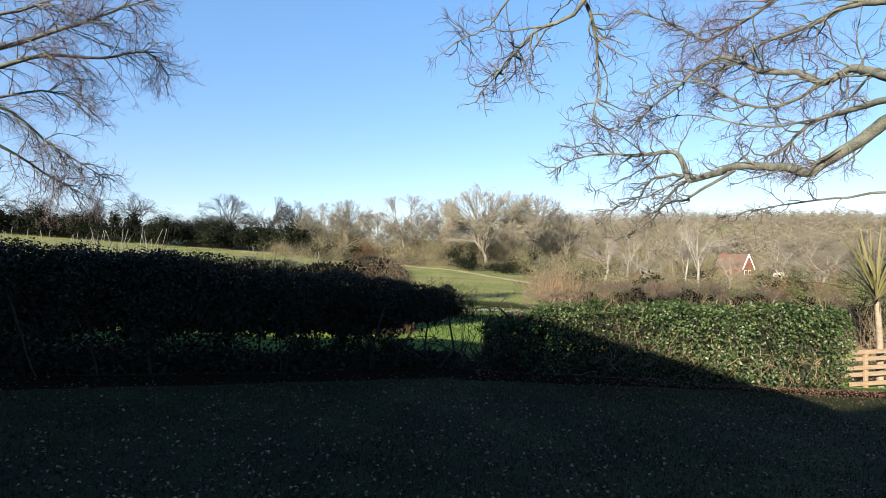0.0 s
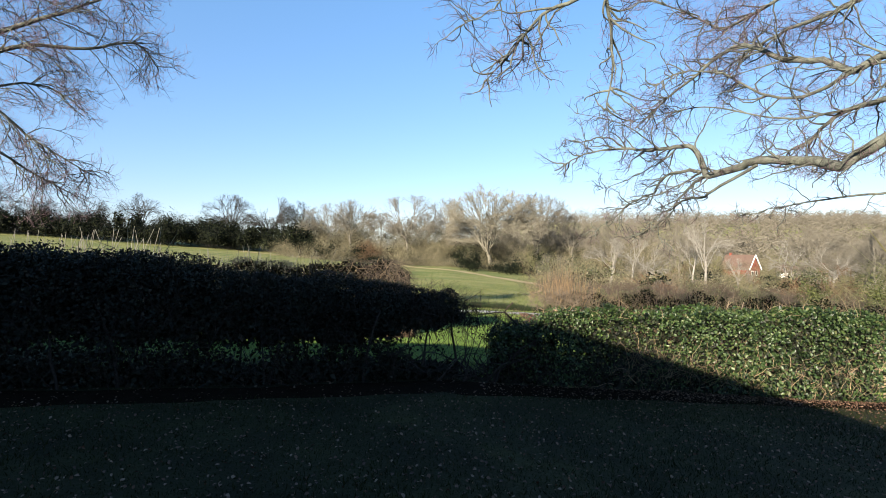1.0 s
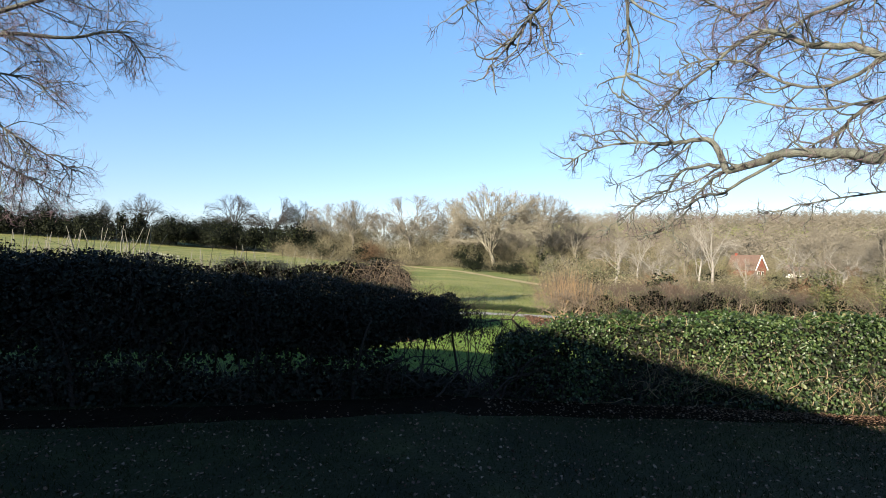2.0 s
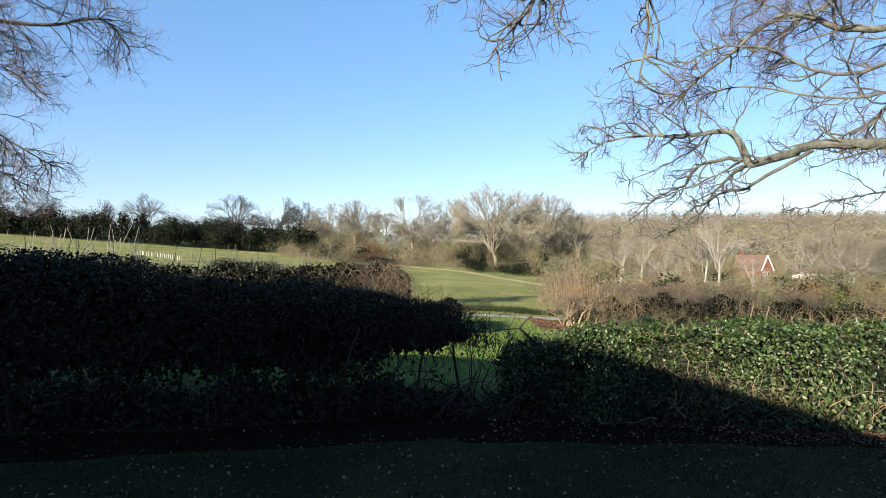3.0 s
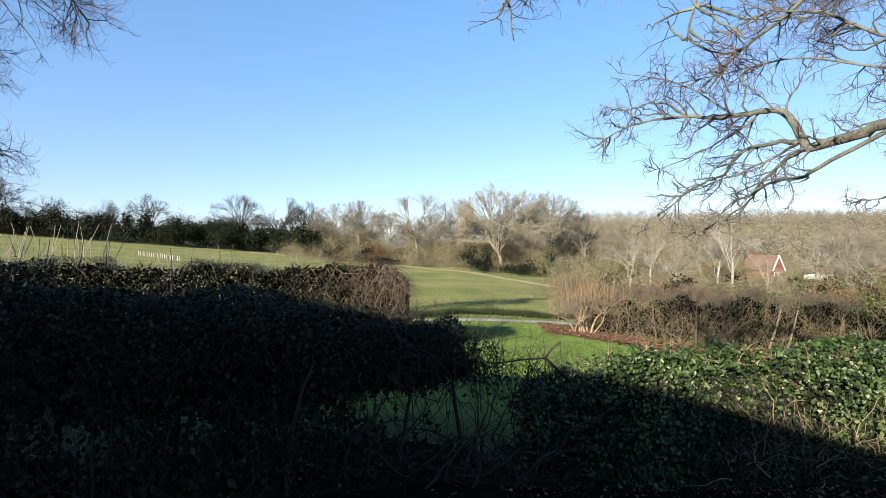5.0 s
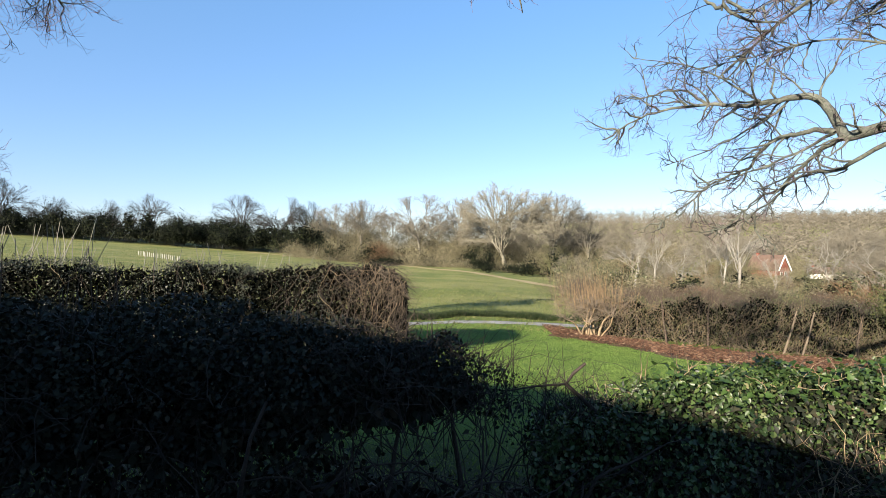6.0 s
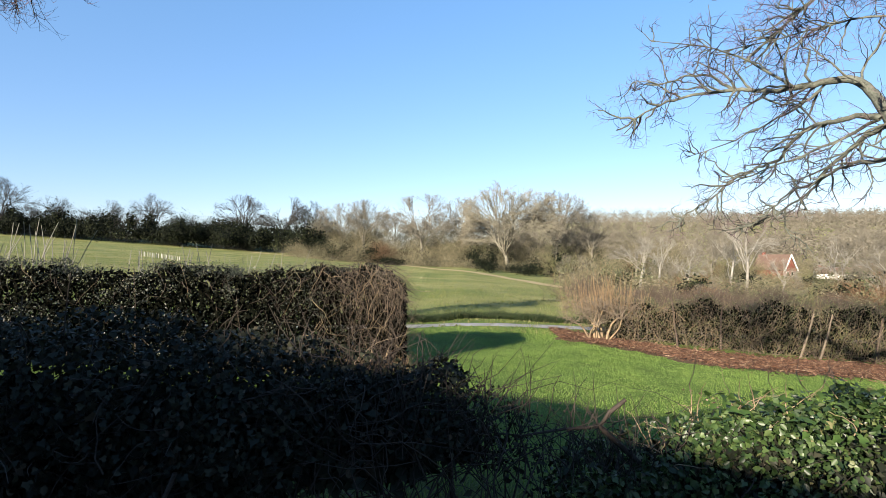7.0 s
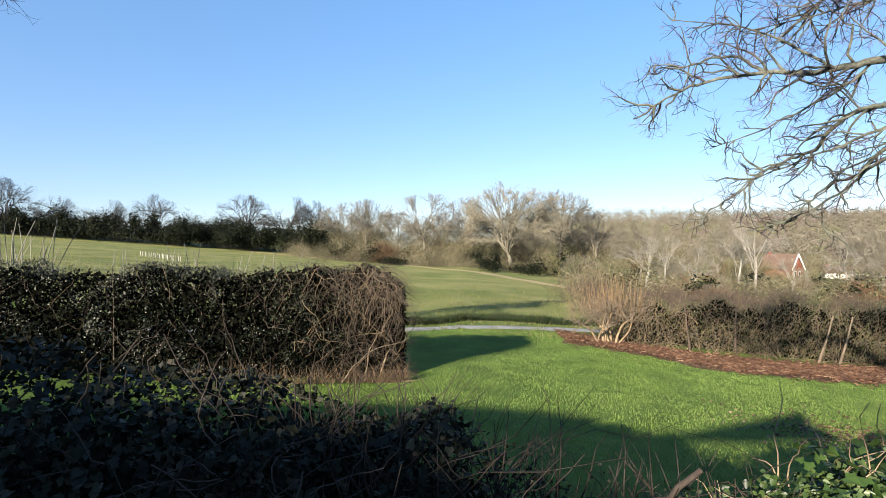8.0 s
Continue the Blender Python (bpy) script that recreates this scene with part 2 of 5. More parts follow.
def tubes(lines, sides=4):
    """lines: list of (points (k,3), radii (k,)). One vertex and one quad array for all."""
    vs, fs, base = [], [], 0
    ang = np.arange(sides) * 2 * np.pi / sides
    ca, sa = np.cos(ang), np.sin(ang)
    for pts, rad in lines:
        pts = np.asarray(pts, float)
        k = len(pts)
        tan = np.empty_like(pts)
        tan[1:-1] = pts[2:] - pts[:-2]
        tan[0], tan[-1] = pts[1] - pts[0], pts[-1] - pts[-2]
        tan /= np.linalg.norm(tan, axis=1)[:, None] + 1e-9
        ref = np.array([0.31, 0.17, 0.93]) if abs(tan[0, 2]) < 0.8 else np.array([0.97, 0.2, 0.1])
        u = np.cross(tan, ref)
        u /= np.linalg.norm(u, axis=1)[:, None] + 1e-9
        w = np.cross(tan, u)
        ring = pts[:, None, :] + np.asarray(rad)[:, None, None] * (ca[None, :, None] * u[:, None, :] + sa[None, :, None] * w[:, None, :])
        vs.append(ring.reshape(-1, 3))
        i = np.arange(k - 1)[:, None] * sides + base
        j = np.arange(sides)[None, :]
        jn = (j + 1) % sides
        fs.append(np.stack([i + j, i + jn, i + sides + jn, i + sides + j], -1).reshape(-1, 4))
        base += k * sides
    return np.concatenate(vs), np.concatenate(fs)


LEAF_SHAPES = {
    # outline of a leaf in its own plane, stem at the origin; x across, y along
    "oval": np.array([(0, 0), (0.32, 0.3), (0.3, 0.62), (0, 1.0), (-0.3, 0.62), (-0.32, 0.3)], float),
    "ivy": np.array([(0, 0.08), (0.34, -0.06), (0.52, 0.36), (0.26, 0.56), (0, 1.0), (-0.26, 0.56), (-0.52, 0.36), (-0.34, -0.06)], float),
    "lance": np.array([(0, 0), (0.3, 0.45), (0, 1.0), (-0.3, 0.45)], float),
    "blade": np.array([(-0.06, 0), (0.06, 0), (0.045, 0.55), (0, 1.0), (-0.045, 0.55)], float),
}


def leaves(rng, at, size, normal, shape="oval", fold=0.25, spread=0.6):
    """Many leaves. at (n,3), size (n,), normal (n,3) towards which they mostly face."""
    n = len(at)
    nor = normal + rng.normal(0, spread, (n, 3))
    nor /= np.linalg.norm(nor, axis=1)[:, None]
    ref = rng.normal(0, 1, (n, 3)) + np.array([0, 0, -0.6])
    along = ref - (ref * nor).sum(1)[:, None] * nor
    along /= np.linalg.norm(along, axis=1)[:, None] + 1e-9
    across = np.cross(along, nor)
    out = LEAF_SHAPES[shape]
    k = len(out)
    lift = fold * np.abs(out[:, 0]) - 0.18 * out[:, 1] ** 2
    v = at[:, None, :] + size[:, None, None] * (out[None, :, 0, None] * across[:, None, :] + out[None, :, 1, None] * along[:, None, :] + lift[None, :, None] * nor[:, None, :])
    h = k // 2
    if shape == "blade":
        local = np.array([(0, 1, 2), (0, 2, 4), (4, 2, 3)])
        faces = local[None] + (np.arange(n) * k)[:, None, None]
        return v.reshape(-1, 3), faces.reshape(-1, 3)
    # two halves that meet along the midrib
    right = [(0, i, i + 1) for i in range(1, h)]
    left = [(0, i, i + 1) for i in range(h, k - 1)]
    local = np.array(right + left)
    faces = local[None] + (np.arange(n) * k)[:, None, None]
    return v.reshape(-1, 3), faces.reshape(-1, 3)


def slivers(base, way, width, rng):
    """Thin pointed blades, one triangle each. base (n,3), way (n,3) from foot to tip, width (n,)."""
    side = np.cross(way, rng.normal(0, 1, way.shape))
    side /= np.linalg.norm(side, axis=1)[:, None] + 1e-9
    side *= 0.5 * np.asarray(width)[:, None]
    v = np.stack([base - side, base + side, base + way], 1).reshape(-1, 3)
    return v, np.arange(len(v)).reshape(-1, 3)


def wander(rng, start, way, length, steps, jitter, droop=0.0):
    """A crooked line from start."""
    pts = [np.asarray(start, float)]
    d = np.asarray(way, float)
    d = d / np.linalg.norm(d)
    seg = length / steps
    for _ in range(steps):
        d = d + rng.normal(0, jitter, 3) + np.array([0, 0, droop])
        d /= np.linalg.norm(d)
        pts.append(pts[-1] + d * seg)
    return np.array(pts)


# ---------------------------------------------------------------- the lie of the land
KNOTS_Y = np.array([-60, 0, 9, 13, 17.3, 22, 32, 95, 160, 420, 2600.0])
KNOTS_Z = np.array([1.2, 0.17, -0.12, -0.70, -1.18, -1.38, -1.5, -0.5, 0.5, 2.0, 2.0])


FAR_FROM, FAR_OVER, EYE_LEVEL = 45.0, 45.0, 1.7


def draw_out(b):
    """How much farther than the plan the wood lies, by bearing: the slope down to the houses keeps its place."""
    return 0.9 * (1 - np.clip((np.asarray(b, float) - 0.3) / 0.25, 0, 1)) + 1e-4


def farther(b, d):
    """Distance at which a spot of the plan lies, and the factor by which it grows."""
    k = 1 + draw_out(b) * np.clip((np.asarray(d, float) - FAR_FROM) / FAR_OVER, 0, 1)
    return d * k, k


def plan_of(x, y):
    """The spot of the plan that belongs to a place, and the factor."""
    a = draw_out(x / np.maximum(y, 1.0))
    lin = 1 - a * FAR_FROM / FAR_OVER
    q = a / FAR_OVER
    mid = (-lin + np.sqrt(lin * lin + 4 * q * np.maximum(y, 0))) / (2 * q)
    d = np.where(y <= FAR_FROM, y, np.where(mid < FAR_FROM + FAR_OVER, mid, y / (1 + a)))
    k = np.where(y <= FAR_FROM, 1.0, y / np.where(np.abs(d) < 1e-6, 1.0, d))
    return x / k, d, k


def land(x, y):
    """Height of the ground, which falls to the right and ahead and rises again beyond."""
    x, y = np.asarray(x, float), np.asarray(y, float)
    px, py, k = plan_of(x, y)
    return EYE_LEVEL + k * (plan_height(px, py) - EYE_LEVEL)


def plan_height(x, y):
    h = sum(np.interp(y + o, KNOTS_Y, KNOTS_Z) for o in (-3, -1.5, 0, 1.5, 3)) / 5
    side = np.where(x < 0, 0.05 * np.maximum(0, -x - 2.5) + 0.02 * np.maximum(0, -x - 12), -4.5 * np.tanh(0.092 * x / 4.5))
    side = np.where(x < -120, 5.4 + 2.2, side)
    away = np.clip((y - 130) / 270, 0, 1)
    hill = 27 * away * away * (3 - 2 * away) * np.clip((x + 40) / 120, 0, 1)
    lumps = 0.03 * np.sin(x * 0.9 + 1.3 * np.sin(y * 0.4)) * np.sin(y * 0.7)
    return h + side + hill + lumps


def land_point(x, y, up=0.0):
    return Vector((x, y, float(land(x, y)) + up))


def graded(parts):
    out = [np.arange(a, b, s) for a, b, s in parts]
    return np.concatenate(out)


gx = graded([(-2500, -300, 200), (-300, -60, 8), (-60, -14, 2), (-14, 18, 0.4), (18, 60, 1.5), (60, 300, 10), (300, 2501, 200)])
gy = graded([(-2500, -300, 200), (-300, -30, 15), (-30, 0, 1), (0, 34, 0.4), (34, 200, 2.5), (200, 900, 12), (900, 2601, 200)])
XX, YY = np.meshgrid(gx, gy)
gv = np.stack([XX, YY, land(XX, YY)], -1).reshape(-1, 3)
nx, ny = len(gx), len(gy)
ii = (np.arange(ny - 1)[:, None] * nx + np.arange(nx - 1)[None, :]).ravel()
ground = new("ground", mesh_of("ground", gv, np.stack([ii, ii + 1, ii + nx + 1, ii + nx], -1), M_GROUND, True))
tagged(ground, "grass lawn and field sloping gently away to the woods", "ground", kind="structure")


def strip(name, line, half, mat, label, category, up=0.02, across=5):
    """A path laid on the land along a line of (x, y)."""
    line = np.asarray(line, float)
    t = np.linspace(0, len(line) - 1, 60)
    px, py = np.interp(t, np.arange(len(line)), line[:, 0]), np.interp(t, np.arange(len(line)), line[:, 1])
    dx, dy = np.gradient(px), np.gradient(py)
    n = np.hypot(dx, dy)
    off = np.linspace(-1, 1, across)
    rag = 1 + 0.12 * np.sin(np.arange(60) * 1.7) + 0.08 * np.sin(np.arange(60) * 0.61)
    X = px[:, None] - (dy / n)[:, None] * off * half * rag[:, None]
    Y = py[:, None] + (dx / n)[:, None] * off * half * rag[:, None]
    V = np.stack([X, Y, land(X, Y) + up - 0.03 * np.abs(off) ** 3], -1).reshape(-1, 3)
    i = (np.arange(59)[:, None] * across + np.arange(across - 1)[None, :]).ravel()
    ob = new(name, mesh_of(name, V, np.stack([i, i + across, i + across + 1, i + 1], -1), mat, True))
    return tagged(ob, label, category, kind="structure")


strip("path", [(-30, 19.5), (-10, 24.6), (-2, 27.8), (5.2, 31.2), (14, 34), (40, 40)], 0.62, M_PATH, "pale gravel footpath crossing the grass", "path", 0.02)
# Earth bed that also paints the shade along the hedge foot.
strip("hedge_bed", [(x, 7.75 + 0.27 * x) for x in (-16, -12, -8, -4, 0, 4, 8, 9.5)], 0.5, M_SOIL, "bare earth and litter along the hedge foot, darkened for shade", "earth bed", 0.02)
TRACK = [(float(farther(a / c, c)[0]) * a / c, float(farther(a / c, c)[0])) for a, c in ((-40, 97), (-12, 88), (2, 74), (11, 60), (18, 52), (30, 47))]
strip("field_track", TRACK, 1.8, M_TRACK, "dry yellow worn track along the edge of the field", "track", 0.08)
strip("mulch_bed", [(4.9, 28.4), (6.6, 27.3), (8.9, 25.6), (12, 25.3), (17, 26.0), (28, 26.5)], 1.75, M_MULCH, "red-brown leaf mulch bed under the far hedge", "mulch bed", 0.04)


# ---------------------------------------------------------------- the house whose shadow lies on the lawn
def prism(profile, depth):
    """A profile of (x, z) in a plane across y, run back by depth."""
    p = np.array(profile, float)
    k = len(p)
    front = np.column_stack([p[:, 0], np.zeros(k), p[:, 1]])
    back = front + np.array([0, -depth, 0])
    v = np.concatenate([front, back])
    i = np.arange(k)
    side = np.stack([i, (i + 1) % k, (i + 1) % k + k, i + k], -1)
    return v, [list(range(k)), list(range(2 * k - 1, k - 1, -1))], side


def prism_mesh(name, profile, depth, mat):
    v, caps, side = prism(profile, depth)
    me = bpy.data.meshes.new(name)
    me.from_pydata([tuple(q) for q in v], [], [tuple(c) for c in caps] + [tuple(map(int, q)) for q in side])
    me.materials.append(mat)
    return me


SHADE_Y = -6.0
home = thing("bungalow", "brick bungalow with a low tiled roof behind the lawn", "house", (0, SHADE_Y, 0))
part("wall", prism_mesh("wall", [(-24, -0.2), (5, -0.2), (5, 3.6), (-1.8, 3.6), (-24, 3.6)], 7, M_BRICK), home)
part("roof", prism_mesh("roof", [(-25, 3.6), (6, 3.6), (6, 4.51), (-0.28, 4.46), (-1.33, 4.29), (-1.86, 4.63), (-2.89, 5.08), (-5.28, 5.71), (-6.28, 5.95), (-6.9, 6.1), (-7.6, 6.33), (-8.4, 6.46), (-9.2, 6.72), (-10.5, 6.88), (-13, 6.95), (-23, 6.75)], 0.8, M_TILE), home)
# Added unseen panel, shaped only to cast the shadow tip on the meadow.
part("shadow_caster_panel", prism_mesh("shadow_caster_panel", [(-7.8, 6.34), (-6.4, 6.31), (-5.2, 6.37), (-4.88, 6.36), (-4.84, 6.38), (-5.03, 6.61), (-5.28, 6.67), (-5.27, 7.03), (-7.82, 6.39)], 0.06, M_TILE), home, "unseen flat panel added to cast the tip of the shadow")


# ---------------------------------------------------------------- hedges
def kept_under(line, ceiling):
    """Draws a stem in towards its foot until its highest point stays under a height."""
    over = line[:, 2].max() - line[0, 2]
    room = max(ceiling - line[0, 2], 0.05)
    return line if over <= room else line[0] + (line - line[0]) * (room / over)


def hedge_line_near(x):
    return 8.40 + 0.27 * x


def hedge_points(rng, n, x0, x1, line, half, top, bottom, shell=0.25, lumps=1.0):
    """Places in the outer shell of a hedge, with the way out at each."""
    x = rng.uniform(x0, x1, n)
    half = half(x) if callable(half) else half
    cy = line(x)
    base = land(x, cy)
    hi = top(x)
    depth = np.abs(rng.normal(0, shell, n))
    front = np.where(rng.uniform(0, 1, n) < 0.66, -1.0, 1.0)
    upper = rng.uniform(0, 1, n) < 0.32
    y = np.where(upper, cy + half * rng.uniform(-1, 1, n), cy + front * np.maximum(half - depth, 0))
    z = np.where(upper, hi - depth * 0.7, base + bottom + (hi - base - bottom) * rng.uniform(0, 1, n) ** 0.85)
    round_off = np.clip((z - (hi - 0.3)) / 0.3, 0, 1)
    y = cy + (y - cy) * (1 - 0.35 * round_off ** 2)
    wob = lumps * (0.10 * np.sin(x * 2.3 + z * 1.7 + np.sin(x * 0.7)) + 0.07 * np.sin(x * 5.1 - z * 3.0 + 2 * np.sin(x * 1.1)))
    y = y + np.where(y < cy, wob, -wob)
    z = z + np.where(upper, 0.06 * np.sin(x * 3.1) + 0.05 * np.sin(x * 7.3 + 1) + 0.03 * np.sin(x * 17), 0)
    out = np.stack([0 * x, np.where(upper, 0, np.where(y < cy, -1.0, 1.0)), np.where(upper, 1.0, 0.25)], -1)
    return np.stack([x, y, z], -1), out


def hedge_line_left(x):
    """Middle of the hedge, which is deeper away from its ragged end."""
    return hedge_line_near(x) + np.interp(x, [-16, -0.7, 0.2, 1.6], [0.2, 0.2, 0.02, 0.0])


def left_half(x):
    return np.interp(x, [-16, -0.4, 0.35, 1.6], [0.52, 0.50, 0.32, 0.26])


def near_left_top(x):
    return np.interp(x, [-16, -5.8, -4.0, -2.9, -1.9, -0.75, 0.0, 0.32, 0.75, 1.4], [1.9, 1.8, 1.71, 1.47, 1.35, 1.26, 1.10, 0.98, 0.78, 0.66])


def near_right_top(x):
    return np.interp(x, [0.6, 1.15, 1.6, 5.5, 8.1, 8.5], [0.42, 0.62, 0.77, 0.68, 0.58, 0.45])


def near_right_hedge():
    rng = np.random.default_rng(3)
    root = thing("ivy_hedge", "trimmed dense green ivy hedge half in sun at the lawn edge", "hedge", land_point(4.5, hedge_line_near(4.5)))
    o = np.array(root.location)
    at, out = hedge_points(rng, 33000, 0.68, 8.35, hedge_line_near, 0.30, near_right_top, 0.03, 0.15)
    keep = rng.uniform(0, 1, len(at)) > 0.6 * (np.sin(at[:, 0] * 9 + 3 * np.sin(at[:, 2] * 7)) * np.sin(at[:, 2] * 11 + 2 * np.sin(at[:, 0] * 4)) > 0.35)
    at, out = at[keep], out[keep]
    lobed = rng.uniform(0, 1, len(at)) < 0.35
    v, f = leaves(rng, at[lobed], rng.uniform(0.02, 0.045, lobed.sum()), out[lobed], "ivy", 0.2, 0.8)
    v2, f2 = leaves(rng, at[~lobed], rng.uniform(0.025, 0.055, (~lobed).sum()) * np.interp(at[~lobed][:, 0], [3.5, 5.5], [1.0, 1.45]), out[~lobed], "oval", 0.3, 0.9)
    v, f = np.concatenate([v, v2]), np.concatenate([f, f2 + len(v)])
    deep = rng.uniform(0, 1, (19000, 3))
    x = 0.75 + 7.45 * deep[:, 0]
    y = hedge_line_near(x) + 0.36 * (deep[:, 1] - 0.5)
    b = land(x, y)
    z = b + (near_right_top(x) - 0.12 - b) * deep[:, 2]
    at = np.stack([x, y, z], -1)
    v2, f2 = leaves(rng, at, rng.uniform(0.05, 0.09, len(at)), np.tile([0, -1.0, 0.3], (len(at), 1)), "lance", 0.2, 0.9)
    part("foliage", mesh_of("foliage", v - o, f, M_IVY), root, kind="stuff")
    # Inner leaves get a darker colour in place of the shade inside.
    part("inner_foliage", mesh_of("inner_foliage", v2 - o, f2, M_SHADELEAF), root, "inner leaves with shade put into their dark colour", kind="stuff")
    # Stems coloured dark along the shaded length, pale along the sunlit one.
    for mat, x0, x1, count, label in ((M_SHADETWIG, 1.3, 4.2, 260, ""), (M_STRAW, 2.6, 8.2, 380, "pale bare stems")):
        lines = []
        for _ in range(count):
            x = rng.uniform(x0, x1)
            y = hedge_line_near(x) + (rng.uniform(-0.36, -0.22) if rng.uniform() < 0.5 else rng.uniform(-0.3, 0.25))
            ln = wander(rng, (x, y, float(land(x, y)) + rng.uniform(0, 0.6)), (rng.normal(0, 0.9), rng.normal(-0.1, 0.25), 1), rng.uniform(0.15, 0.55), 5, 0.34)
            ln = kept_under(ln, near_right_top(x) + rng.uniform(-0.1, 0.08))
            lines.append((ln, np.linspace(0.0025 + 0.006 * rng.uniform() ** 2, 0.0015, 6)))
        v, f = tubes(lines, 4)
        part("stem_tangle", mesh_of("stem_tangle", v - o, f, mat), root, label, kind="stuff")
    # dry shoots that stand up out of the trimmed top
    for _ in range(90):
        x = rng.uniform(0.9, 3.6) if rng.uniform() < 0.7 else rng.uniform(4.6, 8)
        y = hedge_line_near(x) + rng.uniform(-0.25, 0.25)
        ln = wander(rng, (x, y, near_right_top(x) - 0.1), (rng.normal(0, 0.5), rng.normal(0, 0.4), 1), rng.uniform(0.2, 0.5), 6, 0.3)
        v, f = tubes([(ln, np.linspace(0.004, 0.0015, 7))], 5)
        part("dry_shoot", mesh_of("dry_shoot", v - o, f, M_STRAW, True), root)
    # the large leaves on top, one by one
    big = []
    for k in range(5):
        v, f = leaves(np.random.default_rng(70 + k), np.zeros((1, 3)), np.array([1.0]), np.array([[0, 0, 1.0]]), "ivy", 0.12 + 0.06 * k, 0.05)
        big.append(mesh_of("leaf", v, f, M_IVYTOP))
    for k in range(290):
        x = rng.uniform(1.6, 4.4)
        y = hedge_line_near(x) + rng.uniform(-0.34, 0.28)
        ob = part("leaf", big[k % 5], root)
        edge = max(0, abs(y - hedge_line_near(x)) - 0.2)
        ob.location = Vector((x, y, float(near_right_top(x)) + rng.uniform(-0.02, 0.07) - edge)) - root.location
        ob.rotation_euler = (rng.normal(0.25, 0.4), rng.normal(0, 0.4), rng.uniform(0, 6.28))
        ob.scale = (rng.uniform(0.036, 0.072),) * 3
    return root


def near_left_hedge():
    rng = np.random.default_rng(4)
    root = thing("hawthorn_hedge", "tall dark tangled hedge of hawthorn and ivy in shade", "hedge", land_point(-4, hedge_line_near(-4)))
    o = np.array(root.location)

    # openings low in the hedge: middle, height over the ground, half width, half height, how bare
    openings = ((0.0, 0.50, 0.70, 0.40, 0.98), (-1.15, 0.50, 0.34, 0.17, 0.5), (-1.86, 0.52, 0.22, 0.17, 0.8), (-2.75, 0.45, 0.42, 0.2, 0.8),
                (-3.85, 0.48, 0.30, 0.16, 0.4), (-5.0, 0.46, 0.45, 0.16, 0.45), (-6.6, 0.5, 0.4, 0.2, 0.35))

    def gappy(p, share=1.0):
        """True where the hedge stays: closed at the top and the foot, with ragged openings between."""
        hx, hz = p[:, 0], p[:, 2] - land(p[:, 0], p[:, 1])
        gone = 0.06 * np.exp(-((hz - 0.55) / 0.3) ** 4)
        edge = 0.35 * np.sin(hx * 11 + 3 * np.sin(hz * 9)) * np.sin(hz * 13 + 2 * np.sin(hx * 7))
        for cx, cz, rx, rz, bare in openings:
            q = ((hx - cx) / rx) ** 2 + ((hz - cz) / rz) ** 2
            gone = np.maximum(gone, bare * np.clip((1.25 + edge - q) / 0.45, 0, 1))
        rag = np.clip((hx - 0.1) / 0.7, 0, 0.8)
        gone = np.maximum(gone, rag * np.clip((hz - 0.1) / 0.2, 0, 1))
        return rng.uniform(0, 1, len(p)) > gone * share

    at, out = hedge_points(rng, 64000, -15, 1.55, hedge_line_left, left_half, near_left_top, 0.03, 0.2)
    keep = gappy(at)
    at, out = at[keep], out[keep]
    half = rng.uniform(0, 1, len(at)) < 0.65
    small = np.interp(at[:, 0], [-0.2, 0.7], [1.0, 0.5])
    v, f = leaves(rng, at[half], rng.uniform(0.018, 0.042, half.sum()) * small[half], out[half], "oval", 0.25, 1.0)
    v2, f2 = leaves(rng, at[~half], rng.uniform(0.018, 0.045, (~half).sum()) * small[~half], out[~half], "ivy", 0.2, 1.0)
    n = 80000
    x = 1.4 - 16.4 * rng.uniform(0, 1, n) ** 0.85
    deep = np.stack([x, hedge_line_left(x) + (left_half(x) - 0.16) * rng.uniform(-1, 1, n), land(x, hedge_line_near(x)) + rng.uniform(0, 1, n) * (near_left_top(x) - np.where(x > -3.2, 0.17, 0.05) - land(x, hedge_line_near(x)))], -1)
    deep = deep[gappy(deep)]
    v3, f3 = leaves(rng, deep, rng.uniform(0.045, 0.085, len(deep)) * np.interp(deep[:, 0], [-0.2, 0.7], [1.0, 0.45]), np.tile([0, -1.0, 0.2], (len(deep), 1)), "lance", 0.2, 0.9)
    part("foliage", mesh_of("foliage", np.concatenate([v, v2, v3]) - o, [f, f2 + len(v), f3 + len(v) + len(v2)], M_SHADELEAF), root, kind="stuff")
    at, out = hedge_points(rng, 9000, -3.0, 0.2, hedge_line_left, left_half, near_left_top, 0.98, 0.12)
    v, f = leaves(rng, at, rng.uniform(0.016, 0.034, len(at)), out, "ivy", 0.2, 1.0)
    part("ivy_cover", mesh_of("ivy_cover", v - o, f, M_SHADELEAF), root, "ivy over the top, shade put into its colour", kind="stuff")
    n = 34000
    x = rng.uniform(-15, 0.22, n)
    g = land(x, hedge_line_near(x))
    room = near_left_top(x) - np.where(x > -3.2, 0.3, 0.15) - g
    upper = rng.uniform(0, 1, n) < 0.8
    low = np.where(x > -0.7, 0.86, 0.60) + 0.08 * np.sin(x * 5 + np.sin(x * 11))
    z = g + np.where(upper, low + (room - low) * rng.uniform(0, 1, n), rng.uniform(0, 0.2, n))
    heart = np.stack([x, hedge_line_left(x) + (left_half(x) - 0.24) * rng.uniform(-1, 1, n), z], -1)
    v, f = leaves(rng, heart, rng.uniform(0.08, 0.13, n), np.tile([0, -1.0, 0.2], (n, 1)), "lance", 0.2, 0.6)
    part("inner_foliage", mesh_of("inner_foliage", v - o, f, M_SHADELEAF), root, "dense heart of the hedge, coloured dark for shade", kind="stuff")
    lines = []
